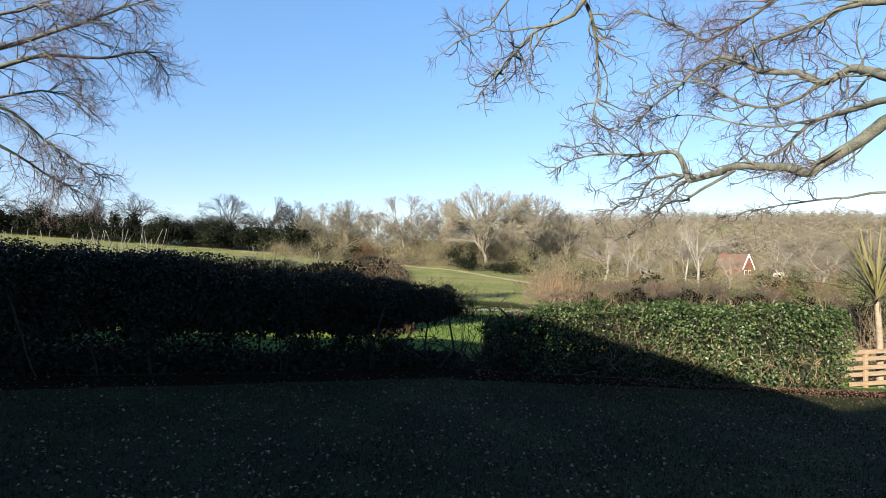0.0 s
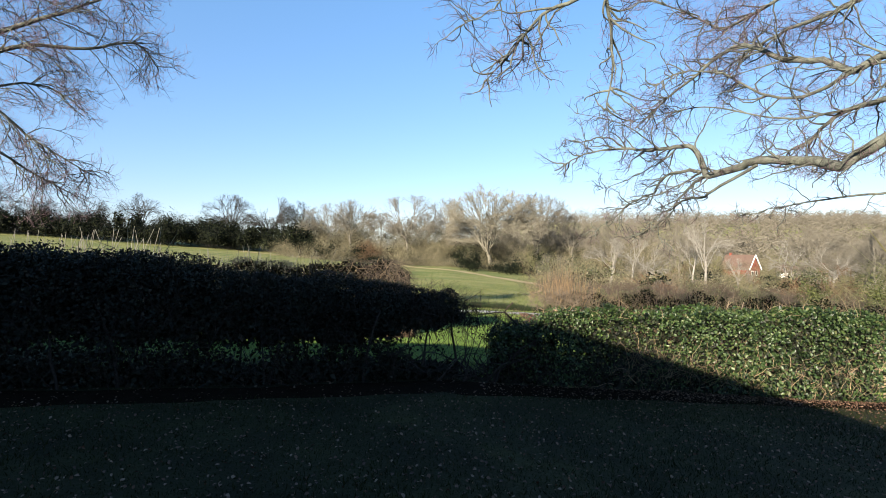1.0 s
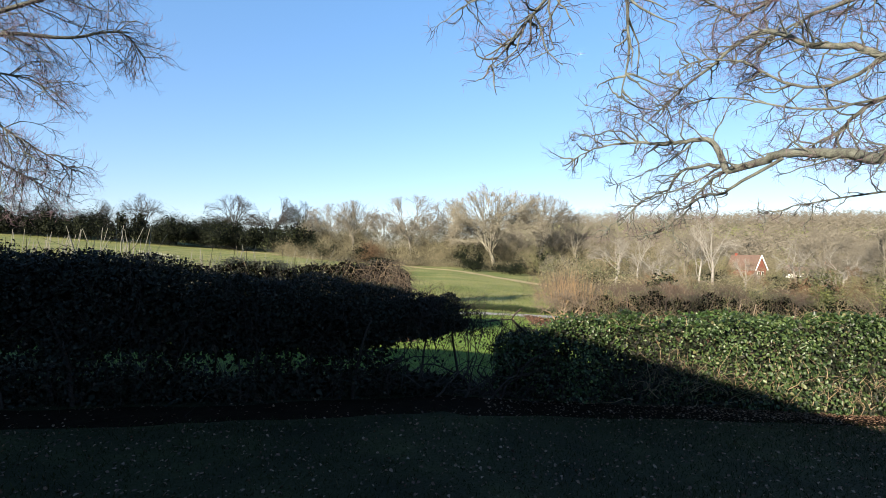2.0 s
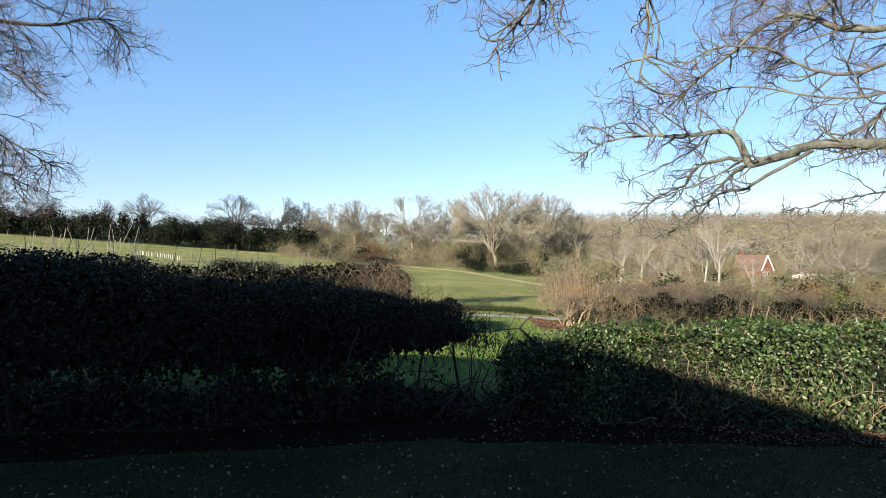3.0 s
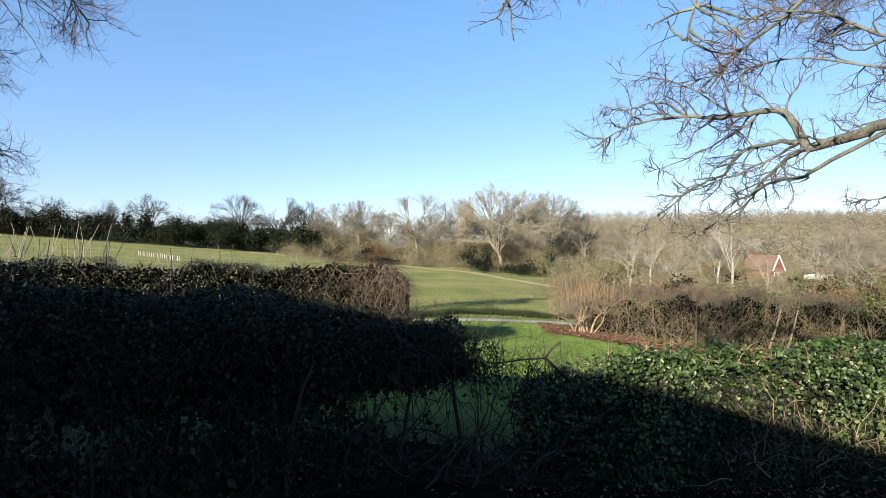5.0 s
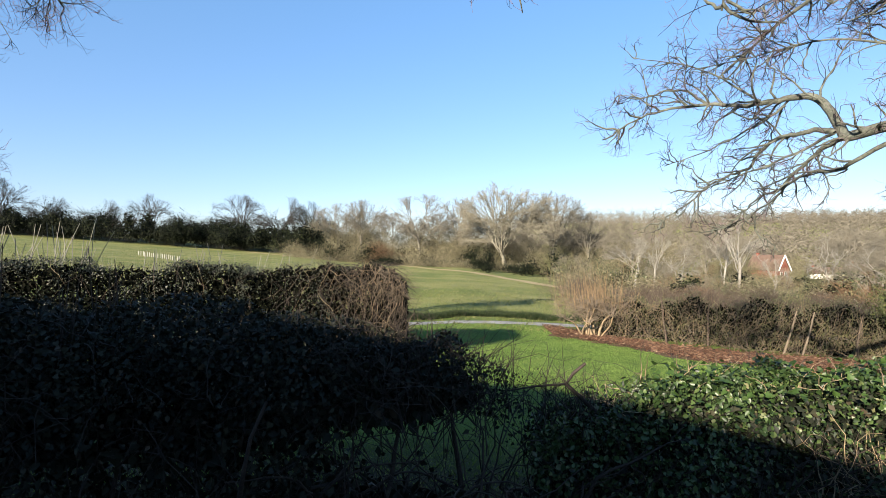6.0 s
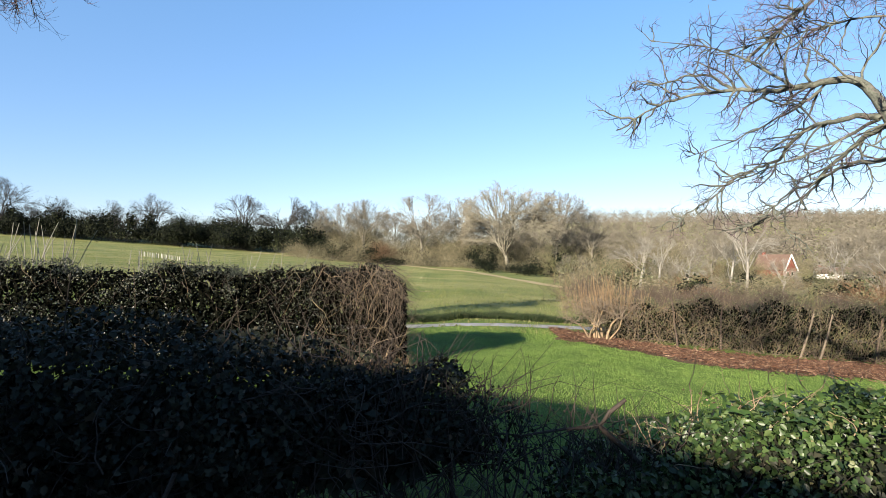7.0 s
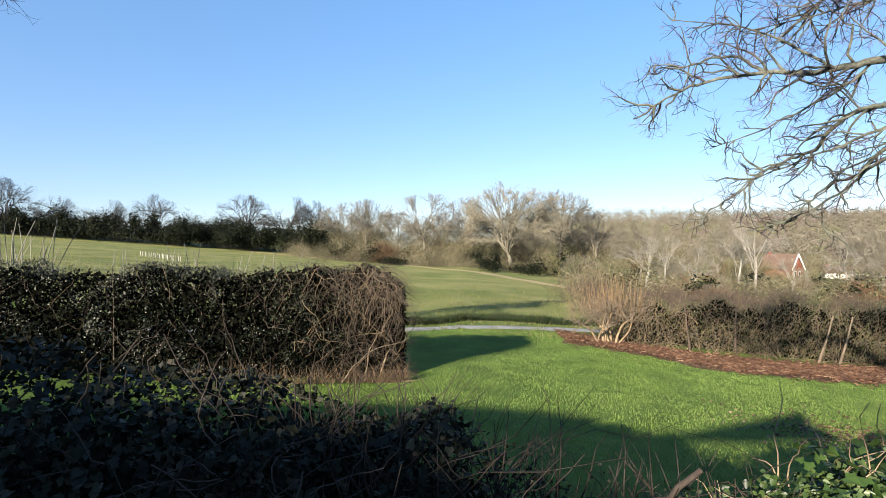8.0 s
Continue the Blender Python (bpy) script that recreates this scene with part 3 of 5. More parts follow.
    for _ in range(4600):
        x = rng.uniform(-15, 1.6) if rng.uniform() < 0.62 else rng.uniform(-0.4, 1.7)
        y = hedge_line_near(x) + rng.normal(0, 0.16)
        z = float(land(x, y)) + max(0, rng.uniform(-0.3, 1.0))
        ln = wander(rng, (x, y, z), (rng.normal(0, 0.8), rng.normal(0, 0.35), 1), rng.uniform(0.4, 1.3), 5, 0.26)
        ln = kept_under(ln, near_left_top(x) + rng.uniform(-0.1, 0.16))
        if gappy(ln[2:3], 0.8)[0] and gappy(ln[3:4], 0.8)[0]:
            lines.append((ln, np.linspace(rng.uniform(0.0025, 0.006), 0.0012, 6)))
    v, f = tubes(lines, 3)
    part("twig_tangle", mesh_of("twig_tangle", v - o, f, M_SHADETWIG), root, kind="stuff")
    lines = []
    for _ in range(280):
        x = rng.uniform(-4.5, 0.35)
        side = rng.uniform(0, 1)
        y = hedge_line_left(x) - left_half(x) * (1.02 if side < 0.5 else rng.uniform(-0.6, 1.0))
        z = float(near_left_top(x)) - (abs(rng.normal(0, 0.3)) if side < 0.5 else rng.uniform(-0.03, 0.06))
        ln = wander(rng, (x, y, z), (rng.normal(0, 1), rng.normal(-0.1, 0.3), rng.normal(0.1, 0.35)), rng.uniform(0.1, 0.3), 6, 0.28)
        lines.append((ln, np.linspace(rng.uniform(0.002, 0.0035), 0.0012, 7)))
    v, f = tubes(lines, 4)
    part("twig_cover", mesh_of("twig_cover", v - o, f, M_SHADETWIG), root, "bare trimmed twigs coloured dark for shade", kind="stuff")
    for x in np.arange(-14.5, 0.3, 0.52):
        x = x + rng.uniform(-0.2, 0.2)
        y = hedge_line_near(x) + rng.normal(0, 0.12)
        ln = wander(rng, (x, y, float(land(x, y)) - 0.05), (rng.normal(0, 0.18), 0, 1), 1.2, 6, 0.13)
        v, f = tubes([(ln, np.linspace(rng.uniform(0.013, 0.03), 0.008, 7))], 7)
        part("trunk", mesh_of("trunk", v - o, f, M_SHADETWIG, True), root)
    # thin dark shoots that stand up at its thin end
    for _ in range(70):
        x = rng.uniform(-0.5, 1.3)
        y = hedge_line_near(x) + rng.uniform(-0.2, 0.25)
        ln = wander(rng, (x, y, float(near_left_top(x)) - 0.3), (rng.normal(0, 0.35), rng.normal(0, 0.3), 1), rng.uniform(0.35, 0.65), 6, 0.16)
        v, f = tubes([(ln, np.linspace(0.0045, 0.0015, 7))], 5)
        part("shoot", mesh_of("shoot", v - o, f, M_SHADETWIG, True), root)
    # thin shoots that stand straight up out of its top
    for x in np.concatenate([rng.normal(-1.9, 0.22, 16), rng.normal(-3.6, 0.8, 7)]):
        y = hedge_line_near(x) + rng.uniform(-0.3, 0.1)
        ln = wander(rng, (x, y, float(near_left_top(x)) - 0.25), (rng.normal(0, 0.06), rng.normal(0, 0.06), 1), rng.uniform(0.35, 0.68), 5, 0.03)
        v, f = tubes([(ln, np.linspace(0.0045, 0.002, 6))], 5)
        part("shoot", mesh_of("shoot", v - o, f, M_SHADETWIG, True), root)
    # arching bare branches over the opening at its end
    for k in range(64):
        x = rng.uniform(-0.95, 1.05)
        y = hedge_line_near(x) + rng.normal(0, 0.16)
        ln = wander(rng, (x, y, float(land(x, y))), (rng.normal(0.2, 0.45), 0, 1), rng.uniform(0.8, 1.25), 9, 0.30, -0.05)
        v, f = tubes([(ln, np.linspace(0.005 + 0.014 * rng.uniform() ** 2, 0.0028, 10))], 6)
        part("branch", mesh_of("branch", v - o, f, M_SHADETWIG, True), root)
    # the lopped dead limb that sticks out at the end
    dead = np.array([(1.45, 8.68, 0.2), (1.3, 8.64, 0.42), (1.1, 8.58, 0.62), (0.92, 8.54, 0.79), (0.97, 8.53, 0.87), (1.05, 8.52, 0.94)])
    v, f = tubes([(dead, np.array([0.02, 0.018, 0.016, 0.014, 0.012, 0.010]))], 8)
    part("dead_limb", mesh_of("dead_limb", v - o, f, M_SHADETWIG, True), root, "lopped dead grey limb")
    side = np.array([(0.92, 8.54, 0.79), (0.72, 8.52, 0.78), (0.5, 8.5, 0.75), (0.3, 8.5, 0.77)])
    v, f = tubes([(side, np.array([0.009, 0.008, 0.006, 0.004]))], 6)
    part("dead_limb", mesh_of("dead_limb", v - o, f, M_SHADETWIG, True), root)
    return root


def far_left_hedge():
    rng = np.random.default_rng(5)

    def line(x):
        return 19.1 + 0.22 * x

    def top(x):
        return np.interp(x, [-24, -8, -2.2, -1.5, -1.0], [1.65, 1.48, 1.40, 1.25, 0.6]) + 0.09 * np.sin(np.asarray(x) * 1.7 + np.sin(np.asarray(x))) + 0.06 * np.sin(np.asarray(x) * 5.3)

    root = thing("holly_hedge", "big overgrown hedge, glossy leaves, bare brown twigs at one end", "hedge", land_point(-6, line(-6)))
    o = np.array(root.location)
    def half(x):
        return np.interp(x, [-24, -3.2, -1.9, -1.2], [0.95, 0.9, 0.72, 0.42])

    at, out = hedge_points(rng, 120000, -24, -1.25, line, half, top, 0.05, 0.22, 3.2)
    hollow = np.sin(at[:, 0] * 2.2 + 1.6 * np.sin(at[:, 2] * 2.3)) * np.sin(at[:, 0] * 0.9 + 1 + at[:, 2]) > -0.02
    deep = np.sin(at[:, 0] * 4.7 + 2.1 * np.sin(at[:, 2] * 3.1)) * np.sin(at[:, 2] * 5.3 + 1.7 * np.sin(at[:, 0] * 2.3)) > 0.12
    keep = rng.uniform(0, 1, len(at)) > np.maximum(np.clip((at[:, 0] + 3.6) / 1.9, 0, 0.9), np.maximum(0.80 * hollow, 0.92 * deep))
    at, out = at[keep], out[keep]
    v, f = leaves(rng, at, rng.uniform(0.026, 0.052, len(at)), out, "lance", 0.25, 0.95)
    part("foliage", mesh_of("foliage", v - o, f, M_GLOSSY), root, kind="stuff")
    n = 56000
    x = -1.3 - 22.7 * rng.uniform(0, 1, n) ** 1.2
    y = line(x) + rng.uniform(-0.36, 0.5, n) * np.minimum(1, half(x) / 0.8)
    b = land(x, y)
    at = np.stack([x, y, b + (top(x) - 0.13 - b) * rng.uniform(0, 1, n)], -1)
    v, f = leaves(rng, at, rng.uniform(0.09, 0.15, n), np.tile([0, -1.0, 0.3], (n, 1)), "lance", 0.2, 0.9)
    part("inner_foliage", mesh_of("inner_foliage", v - o, f, M_INNERSHADE), root, "inner leaves with shade put into their dark colour", kind="stuff")
    # the twiggy end leans out in long curves and hangs to the ground
    for mat, count, tail, label in ((M_STRAW, 260, 0.8, "dry pale bramble stems"), (M_TWIG, 1500, 0.6, "")):
        lines = []
        for _ in range(count):
            x = -1.35 - abs(rng.normal(0, 1.25)) if rng.uniform() < tail else rng.uniform(-24, -1.3)
            end = np.clip((x + 2.2) / 1.2, 0, 1)
            y = line(x) + rng.uniform(-0.95, 0.9) * (1 - 0.35 * end)
            hang = rng.uniform() < 0.65
            z = float(top(x)) - abs(rng.normal(0, 0.55)) if hang else float(land(x, y)) + rng.uniform(0, 1.0)
            way = (rng.normal(0.15, 0.55), rng.normal(-0.35, 0.4), rng.uniform(-1.0, 0.35)) if hang else (rng.normal(0.1, 0.6), rng.normal(-0.2, 0.4), rng.uniform(0.2, 1))
            ln = wander(rng, (x, y, z), way, rng.uniform(0.3, 1.5), 6, 0.30, -0.14 if hang else -0.04)
            ln = kept_under(ln, float(top(x)) + rng.uniform(-0.05, 0.3))
            ln[:, 2] = np.maximum(ln[:, 2], land(ln[:, 0], ln[:, 1]) + 0.02)
            if ln[:, 0].max() < -0.85 and (ln[:, 1] - line(ln[:, 0])).min() > -1.25:
                lines.append((ln, np.linspace(0.003 + 0.010 * rng.uniform() ** 3, 0.002, 7)))
        v, f = tubes(lines, 3)
        part("twig_tangle", mesh_of("twig_tangle", v - o, f, mat, True), root, label, kind="stuff")
    lines = []
    for _ in range(120):
        x = -1.25 - abs(rng.normal(0, 0.62))
        y = line(x) - half(x) * rng.uniform(0.75, 1.1)
        ln = wander(rng, (x, y, float(top(x)) - abs(rng.normal(0, 0.45))), (rng.normal(0.05, 0.45), rng.normal(-0.18, 0.2), -1), rng.uniform(0.3, 1.2), 7, 0.26)
        ln[:, 2] = np.maximum(ln[:, 2], land(ln[:, 0], ln[:, 1]) + 0.02)
        lines.append((ln, np.linspace(0.003 + 0.007 * rng.uniform() ** 2, 0.002, 8)))
    v, f = tubes(lines, 3)
    part("stem_curtain", mesh_of("stem_curtain", v - o, f, M_BROWN, True), root, "pale dry stems hanging to the ground", kind="stuff")
    for dx in (0.0, 0.3, 0.8):
        x = -1.75 - dx
        y = line(x) - 0.72
        ln = wander(rng, (x, y, float(land(x, y))), (rng.normal(0, 0.15), -0.1, 1), rng.uniform(1.4, 2.0), 9, 0.22)
        v, f = tubes([(ln, np.linspace(rng.uniform(0.012, 0.026), 0.005, 10))], 7)
        part("trunk", mesh_of("trunk", v - o, f, M_STRAW if dx < 0.2 else M_BROWN, True), root)
    # dry bramble heaped at its foot
    n = 1500
    x = -1.2 - 4.5 * rng.uniform(0, 1, n) ** 1.8
    y = line(x) - 0.6 - 0.2 * np.sin(x * 3) - np.abs(rng.normal(0, 0.33, n)) * (0.6 + 0.5 * np.sin(x * 1.7 + 1))
    base = np.stack([x, y, land(x, y)], -1)
    way = np.stack([rng.normal(0, 0.2, n), rng.normal(-0.05, 0.15, n), rng.uniform(0.05, 0.62, n) ** 1.3], -1)
    v, f = slivers(base, way, rng.uniform(0.006, 0.014, n), rng)
    part("dead_growth", mesh_of("dead_growth", v - o, f, M_STEMDEAD), root, "dry brown growth at its foot", kind="stuff")
    return root


def far_right_line(x):
    return 29.0 - 0.02 * x


def far_right_hedge():
    rng = np.random.default_rng(6)
    line = far_right_line
    root = thing("bare_hedge", "bare brown twiggy hedge with scattered ivy behind mulch", "hedge", land_point(14, line(14)))
    o = np.array(root.location)

    def tall(x):
        return np.interp(x, [4.5, 6, 9, 14, 20, 40], [1.6, 1.9, 2.2, 2.6, 2.7, 2.8])

    for mat, count, label in ((M_BROWN, 2600, ""), (M_OLIVESTEM, 1500, "mossy green stems"), (M_STRAW, 1100, "pale dry rods")):
        lines = []
        for _ in range(count):
            x = rng.uniform(6.0, 38)
            y = line(x) + rng.normal(0, 0.55)
            z = float(land(x, y))
            ln = wander(rng, (x, y, z + max(0, rng.uniform(-1.0, 1.3))), (rng.normal(0, 0.7), rng.normal(-0.1, 0.4), 1), rng.uniform(0.6, 2.0), 4, 0.28)
            ln = kept_under(ln, z + tall(x) + rng.uniform(-0.3, 0.6))
            lines.append((ln, np.linspace(rng.uniform(0.005, 0.012), 0.004, 5)))
        v, f = tubes(lines, 3)
        part("twig_tangle", mesh_of("twig_tangle", v - o, f, mat, True), root, label, kind="stuff")
    at, out = hedge_points(rng, 40000, 6.2, 38, line, 0.75, lambda x: land(x, line(x)) + tall(x) - 0.25 + 0.2 * np.sin(x * 1.9) + 0.14 * np.sin(x * 4.7), 0.3, 0.45)
    patchy = rng.uniform(0, 1, len(at)) < 0.55 + 0.45 * np.sin(at[:, 0] * 2.9 + 2 * np.sin(at[:, 2] * 2.1)) * np.sin(at[:, 2] * 4.3 + 2 * np.sin(at[:, 0] * 1.1))
    at, out = at[patchy], out[patchy]
    v, f = leaves(rng, at, rng.uniform(0.035, 0.075, len(at)), out, "lance", 0.2, 0.9)
    part("foliage", mesh_of("foliage", v - o, f, M_OLIVE), root, kind="stuff")
    n = 34000
    x = rng.uniform(6.6, 38, n)
    y = line(x) + rng.uniform(-0.42, 0.5, n)
    at = np.stack([x, y, land(x, y) + (tall(x) - 0.55 + 0.22 * np.sin(x * 1.9) + 0.15 * np.sin(x * 4.7)) * rng.uniform(0.02, 1, n)], -1)
    v, f = leaves(rng, at, rng.uniform(0.08, 0.15, n), np.tile([0, -1.0, 0.3], (n, 1)), "lance", 0.2, 0.9)
    part("inner_foliage", mesh_of("inner_foliage", v - o, f, M_INNERSHADE), root, "inner leaves with shade put into their dark colour", kind="stuff")
    for x, lean, mat in ((14.45, 0.30, M_BROWN), (15.25, 0.26, M_BROWN), (11.2, 0.05, M_TWIG), (9.4, -0.1, M_TWIG), (17.5, 0.1, M_TWIG), (19.0, -0.05, M_TWIG)):
        y = line(x) - 0.75
        ln = wander(rng, (x, y, float(land(x, y)) - 0.05), (lean, 0, 1), rng.uniform(1.9, 2.2), 7, 0.035)
        v, f = tubes([(ln, np.linspace(0.055, 0.025, 8))], 8)
        part("trunk", mesh_of("trunk", v - o, f, mat, True), root)
    return root


def willow():
    """A pollard: stout pale stump with knuckles, and a brush of orange rods."""
    rng = np.random.default_rng(7)
    x0, y0 = 6.0, 28.2
    root = thing("willow_pollard", "pollarded pale willow stump with upright orange rods", "tree", land_point(x0, y0))
    o = np.array(root.location)
    heads = []
    for k in range(9):
        x, y = x0 + (k - 4) * 0.09 + rng.normal(0, 0.12), y0 - 0.3 + rng.normal(0, 0.2)
        lean = (k - 4) * 0.11 + rng.normal(0, 0.1)
        ln = wander(rng, (x, y, float(land(x, y)) - 0.05), (lean, rng.normal(-0.1, 0.2), 1), rng.uniform(1.15, 1.55), 7, 0.15)
        v, f = tubes([(ln, np.linspace(rng.uniform(0.035, 0.07), 0.026, 8))], 8)
        part("trunk", mesh_of("trunk", v - o, f, M_STRAW, True), root)
        heads.append(ln[-1])
    lines, pale = [], []
    crown_z = float(o[2]) + 1.45
    for _ in range(210):
        off = np.clip(rng.normal(0, 0.85), -1.6, 1.7)
        h = np.array([x0 + 0.15 + off, y0 - 0.2 + rng.normal(0, 0.4), crown_z - 0.1 + rng.normal(0, 0.22)])
        tall = rng.uniform(0.35, 1.55) * (1.08 - 0.3 * abs(off)) if rng.uniform() < 0.75 else rng.uniform(0.9, 1.8)
        lines.append((wander(rng, h, (rng.normal(0.12 * off, 0.10), rng.normal(0, 0.1), 1), max(tall, 0.2), 4, 0.06), np.linspace(0.007, 0.0025, 5)))
    for _ in range(900):
        h = np.array([x0 + 0.1 + np.clip(rng.normal(0, 0.8), -1.6, 1.6), y0 - 0.2 + rng.normal(0, 0.4), crown_z - 0.15 + rng.normal(0, 0.26)])
        pale.append((wander(rng, h, rng.normal(0, 1, 3) * np.array([1, 0.8, 0.6]), rng.uniform(0.2, 0.6), 5, 0.4), np.linspace(rng.uniform(0.006, 0.014), 0.004, 6)))
    for h in heads:
        for _ in range(9):
            pale.append((wander(rng, h, (rng.normal(0, 0.8), rng.normal(0, 0.5), rng.uniform(0.2, 1)), rng.uniform(0.3, 0.9), 5, 0.3), np.linspace(0.022, 0.006, 6)))
    v, f = tubes(lines, 3)
    part("rod_brush", mesh_of("rod_brush", v - o, f, M_WILLOW, True), root, "orange upright rods", kind="stuff")
    v, f = tubes(pale, 4)
    part("branch_knot", mesh_of("branch_knot", v - o, f, M_BROWN, True), root, kind="stuff")
    return root


near_right_hedge()
near_left_hedge()
far_left_hedge()
far_right_hedge()
willow()

# ---------------------------------------------------------------- the two great trees over the lawn
OAK = {}
OAK["main"] = [(9.2, 9.0, 4.7), (8.5, 9.8, 4.2), (8.3, 10.2, 3.9), (8.0, 10.7, 3.6), (7.8, 10.9, 3.4), (7.7, 11.4, 3.6), (7.4, 11.9, 3.7), (7.1, 12.4, 3.8), (6.9, 12.9, 3.7), (6.5, 13.5, 3.6)]
OAK["elbow"] = [(6.5, 13.5, 3.6), (6.5, 13.9, 4.2), (6.4, 14.2, 4.5), (6.1, 14.4, 4.5), (5.8, 14.6, 4.5), (5.4, 14.8, 4.5), (5.0, 15.0, 4.6), (4.4, 15.3, 4.6), (3.9, 15.5, 4.5), (3.5, 15.8, 4.3)]
OAK["elbow_top"] = [(5.0, 15.0, 4.6), (4.7, 15.2, 4.9), (4.3, 15.4, 5.0), (4.0, 15.5, 4.9), (3.5, 15.7, 5.0)]
OAK["droop"] = [(6.4, 13.6, 3.7), (6.3, 13.8, 3.8), (6.1, 14.1, 3.8), (6.0, 14.5, 3.8), (5.9, 14.9, 3.6), (5.9, 15.2, 3.4), (5.7, 15.5, 3.3), (5.4, 15.8, 3.1), (5.1, 16.0, 2.8), (4.7, 16.2, 2.5), (4.5, 16.3, 2.2)]
OAK["low"] = [(6.5, 13.6, 3.6), (6.4, 13.9, 3.5), (6.3, 14.1, 3.3), (6.2, 14.4, 3.1), (6.2, 14.7, 2.9), (6.0, 15.0, 2.8), (5.8, 15.3, 2.5), (5.6, 15.6, 2.2)]
OAK["under"] = [(7.1, 12.4, 3.7), (6.5, 13.2, 3.2), (6.5, 13.6, 3.1), (6.3, 14.0, 3.1), (6.2, 14.4, 3.0), (6.2, 14.8, 2.8), (6.0, 15.2, 2.5), (5.8, 15.6, 2.3), (5.5, 15.9, 2.2)]
OAK["hook"] = [(6.0, 15.2, 2.5), (6.1, 15.3, 2.1), (6.3, 15.2, 1.9), (6.5, 15.2, 1.7)]
OAK["upper"] = [(9.5, 10.0, 5.0), (9.6, 11.0, 5.5), (9.6, 11.5, 5.8), (9.5, 11.9, 6.0), (9.2, 12.3, 5.8), (8.8, 12.7, 6.2), (8.2, 13.0, 6.3), (7.7, 13.3, 6.7), (7.4, 13.9, 7.0), (6.9, 14.5, 6.6), (6.3, 15.0, 6.1), (5.9, 15.3, 5.7), (5.5, 15.6, 5.3)]
OAK["middle"] = [(9.6, 10.0, 4.9), (9.6, 11.0, 5.0), (9.4, 12.0, 5.0), (9.2, 12.8, 4.9), (9.0, 13.4, 4.5), (8.8, 13.9, 4.3)]
OAK["high"] = [(11.5, 12.0, 7.8), (10.9, 12.5, 7.9), (10.3, 13.0, 8.0), (9.9, 13.4, 7.8), (9.8, 13.9, 7.8), (9.2, 14.5, 7.7), (8.6, 15.2, 7.4), (8.1, 16.0, 7.0)]
OAK["crown"] = [(10.1, 14.0, 9.1), (9.5, 14.5, 8.9), (9.0, 15.0, 8.6), (8.1, 15.5, 8.2), (7.7, 16.0, 8.6), (7.1, 16.3, 9.1), (6.2, 16.6, 9.6)]
OAK["hang"] = [(2.4, 9.5, 6.8), (2.7, 9.8, 6.6), (3.0, 10.1, 6.1), (3.2, 10.5, 5.3), (3.2, 10.9, 4.5)]
OAK["reach"] = [(3.0, 9.4, 7.0), (2.5, 9.8, 6.3), (1.9, 10.0, 6.1), (1.5, 10.3, 5.8), (1.2, 10.8, 5.5), (0.8, 11.2, 5.2)]
OAK["reach_top"] = [(1.6, 9.6, 7.0), (1.3, 10.0, 6.7), (1.0, 10.4, 6.4), (0.7, 10.7, 6.3), (0.2, 11.0, 6.2)]
OAK["fan_a"] = [(6.1, 14.4, 4.4), (5.9, 14.7, 4.2), (5.6, 15.0, 4.0), (5.0, 15.3, 3.7), (4.4, 15.6, 3.5)]
OAK["fan_b"] = [(6.4, 13.6, 3.7), (6.2, 14.3, 3.5), (5.8, 14.7, 3.3), (5.1, 15.0, 3.0), (4.6, 15.3, 2.8)]
OAK["fan_c"] = [(5.8, 14.6, 4.5), (5.3, 15.0, 5.1), (4.6, 15.3, 5.5), (3.8, 15.7, 5.8)]
OAK["fan_d"] = [(9.3, 12.4, 5.0), (8.6, 13.4, 5.0), (7.8, 14.0, 5.3), (6.9, 14.4, 5.6), (5.9, 14.9, 5.5), (4.9, 15.3, 5.4)]
OAK["fan_e"] = [(9.2, 12.3, 5.8), (8.7, 13.2, 5.5), (7.9, 13.6, 5.7), (7.3, 14.2, 6.4), (6.4, 14.7, 6.6), (5.7, 15.1, 6.3)]
OAK["side"] = [(9.6, 10.9, 3.0), (8.6, 11.9, 2.9), (8.0, 13.0, 2.8), (7.4, 13.8, 2.6)]
OAK_GIRTH = {"main": (0.135, 0.085), "elbow": (0.085, 0.012), "elbow_top": (0.03, 0.008), "droop": (0.05, 0.010), "low": (0.045, 0.009), "under": (0.04, 0.010), "hook": (0.018, 0.008),
             "upper": (0.13, 0.014), "middle": (0.10, 0.02), "high": (0.12, 0.016), "crown": (0.07, 0.012), "hang": (0.06, 0.012), "reach": (0.05, 0.010), "reach_top": (0.03, 0.008), "side": (0.03, 0.008), "fan_a": (0.028, 0.006), "fan_b": (0.03, 0.006), "fan_c": (0.026, 0.006), "fan_d": (0.035, 0.008), "fan_e": (0.05, 0.01)}
ASH = {}
ASH["a"] = [(-13.1, 13.0, 6.6), (-11.8, 13.5, 7.1), (-10.6, 14.0, 7.8), (-9.9, 14.4, 8.3), (-9.2, 15.0, 9.0), (-8.3, 15.4, 9.5)]
ASH["b"] = [(-12.8, 13.0, 6.0), (-11.8, 13.5, 6.6), (-10.9, 14.0, 7.1), (-9.9, 14.7, 7.3), (-8.9, 15.3, 7.7), (-8.5, 15.8, 7.1)]
ASH["c"] = [(-12.5, 13.0, 5.8), (-11.5, 13.6, 5.4), (-11.1, 14.2, 4.8), (-10.6, 14.8, 4.3), (-10.1, 15.3, 3.9)]
ASH["d"] = [(-12.2, 13.0, 4.8), (-11.5, 13.8, 4.3), (-11.2, 14.6, 3.8), (-10.7, 15.2, 3.4)]
ASH["e"] = [(-11.9, 12.8, 7.5), (-10.9, 13.5, 8.2), (-9.9, 14.0, 9.0)]
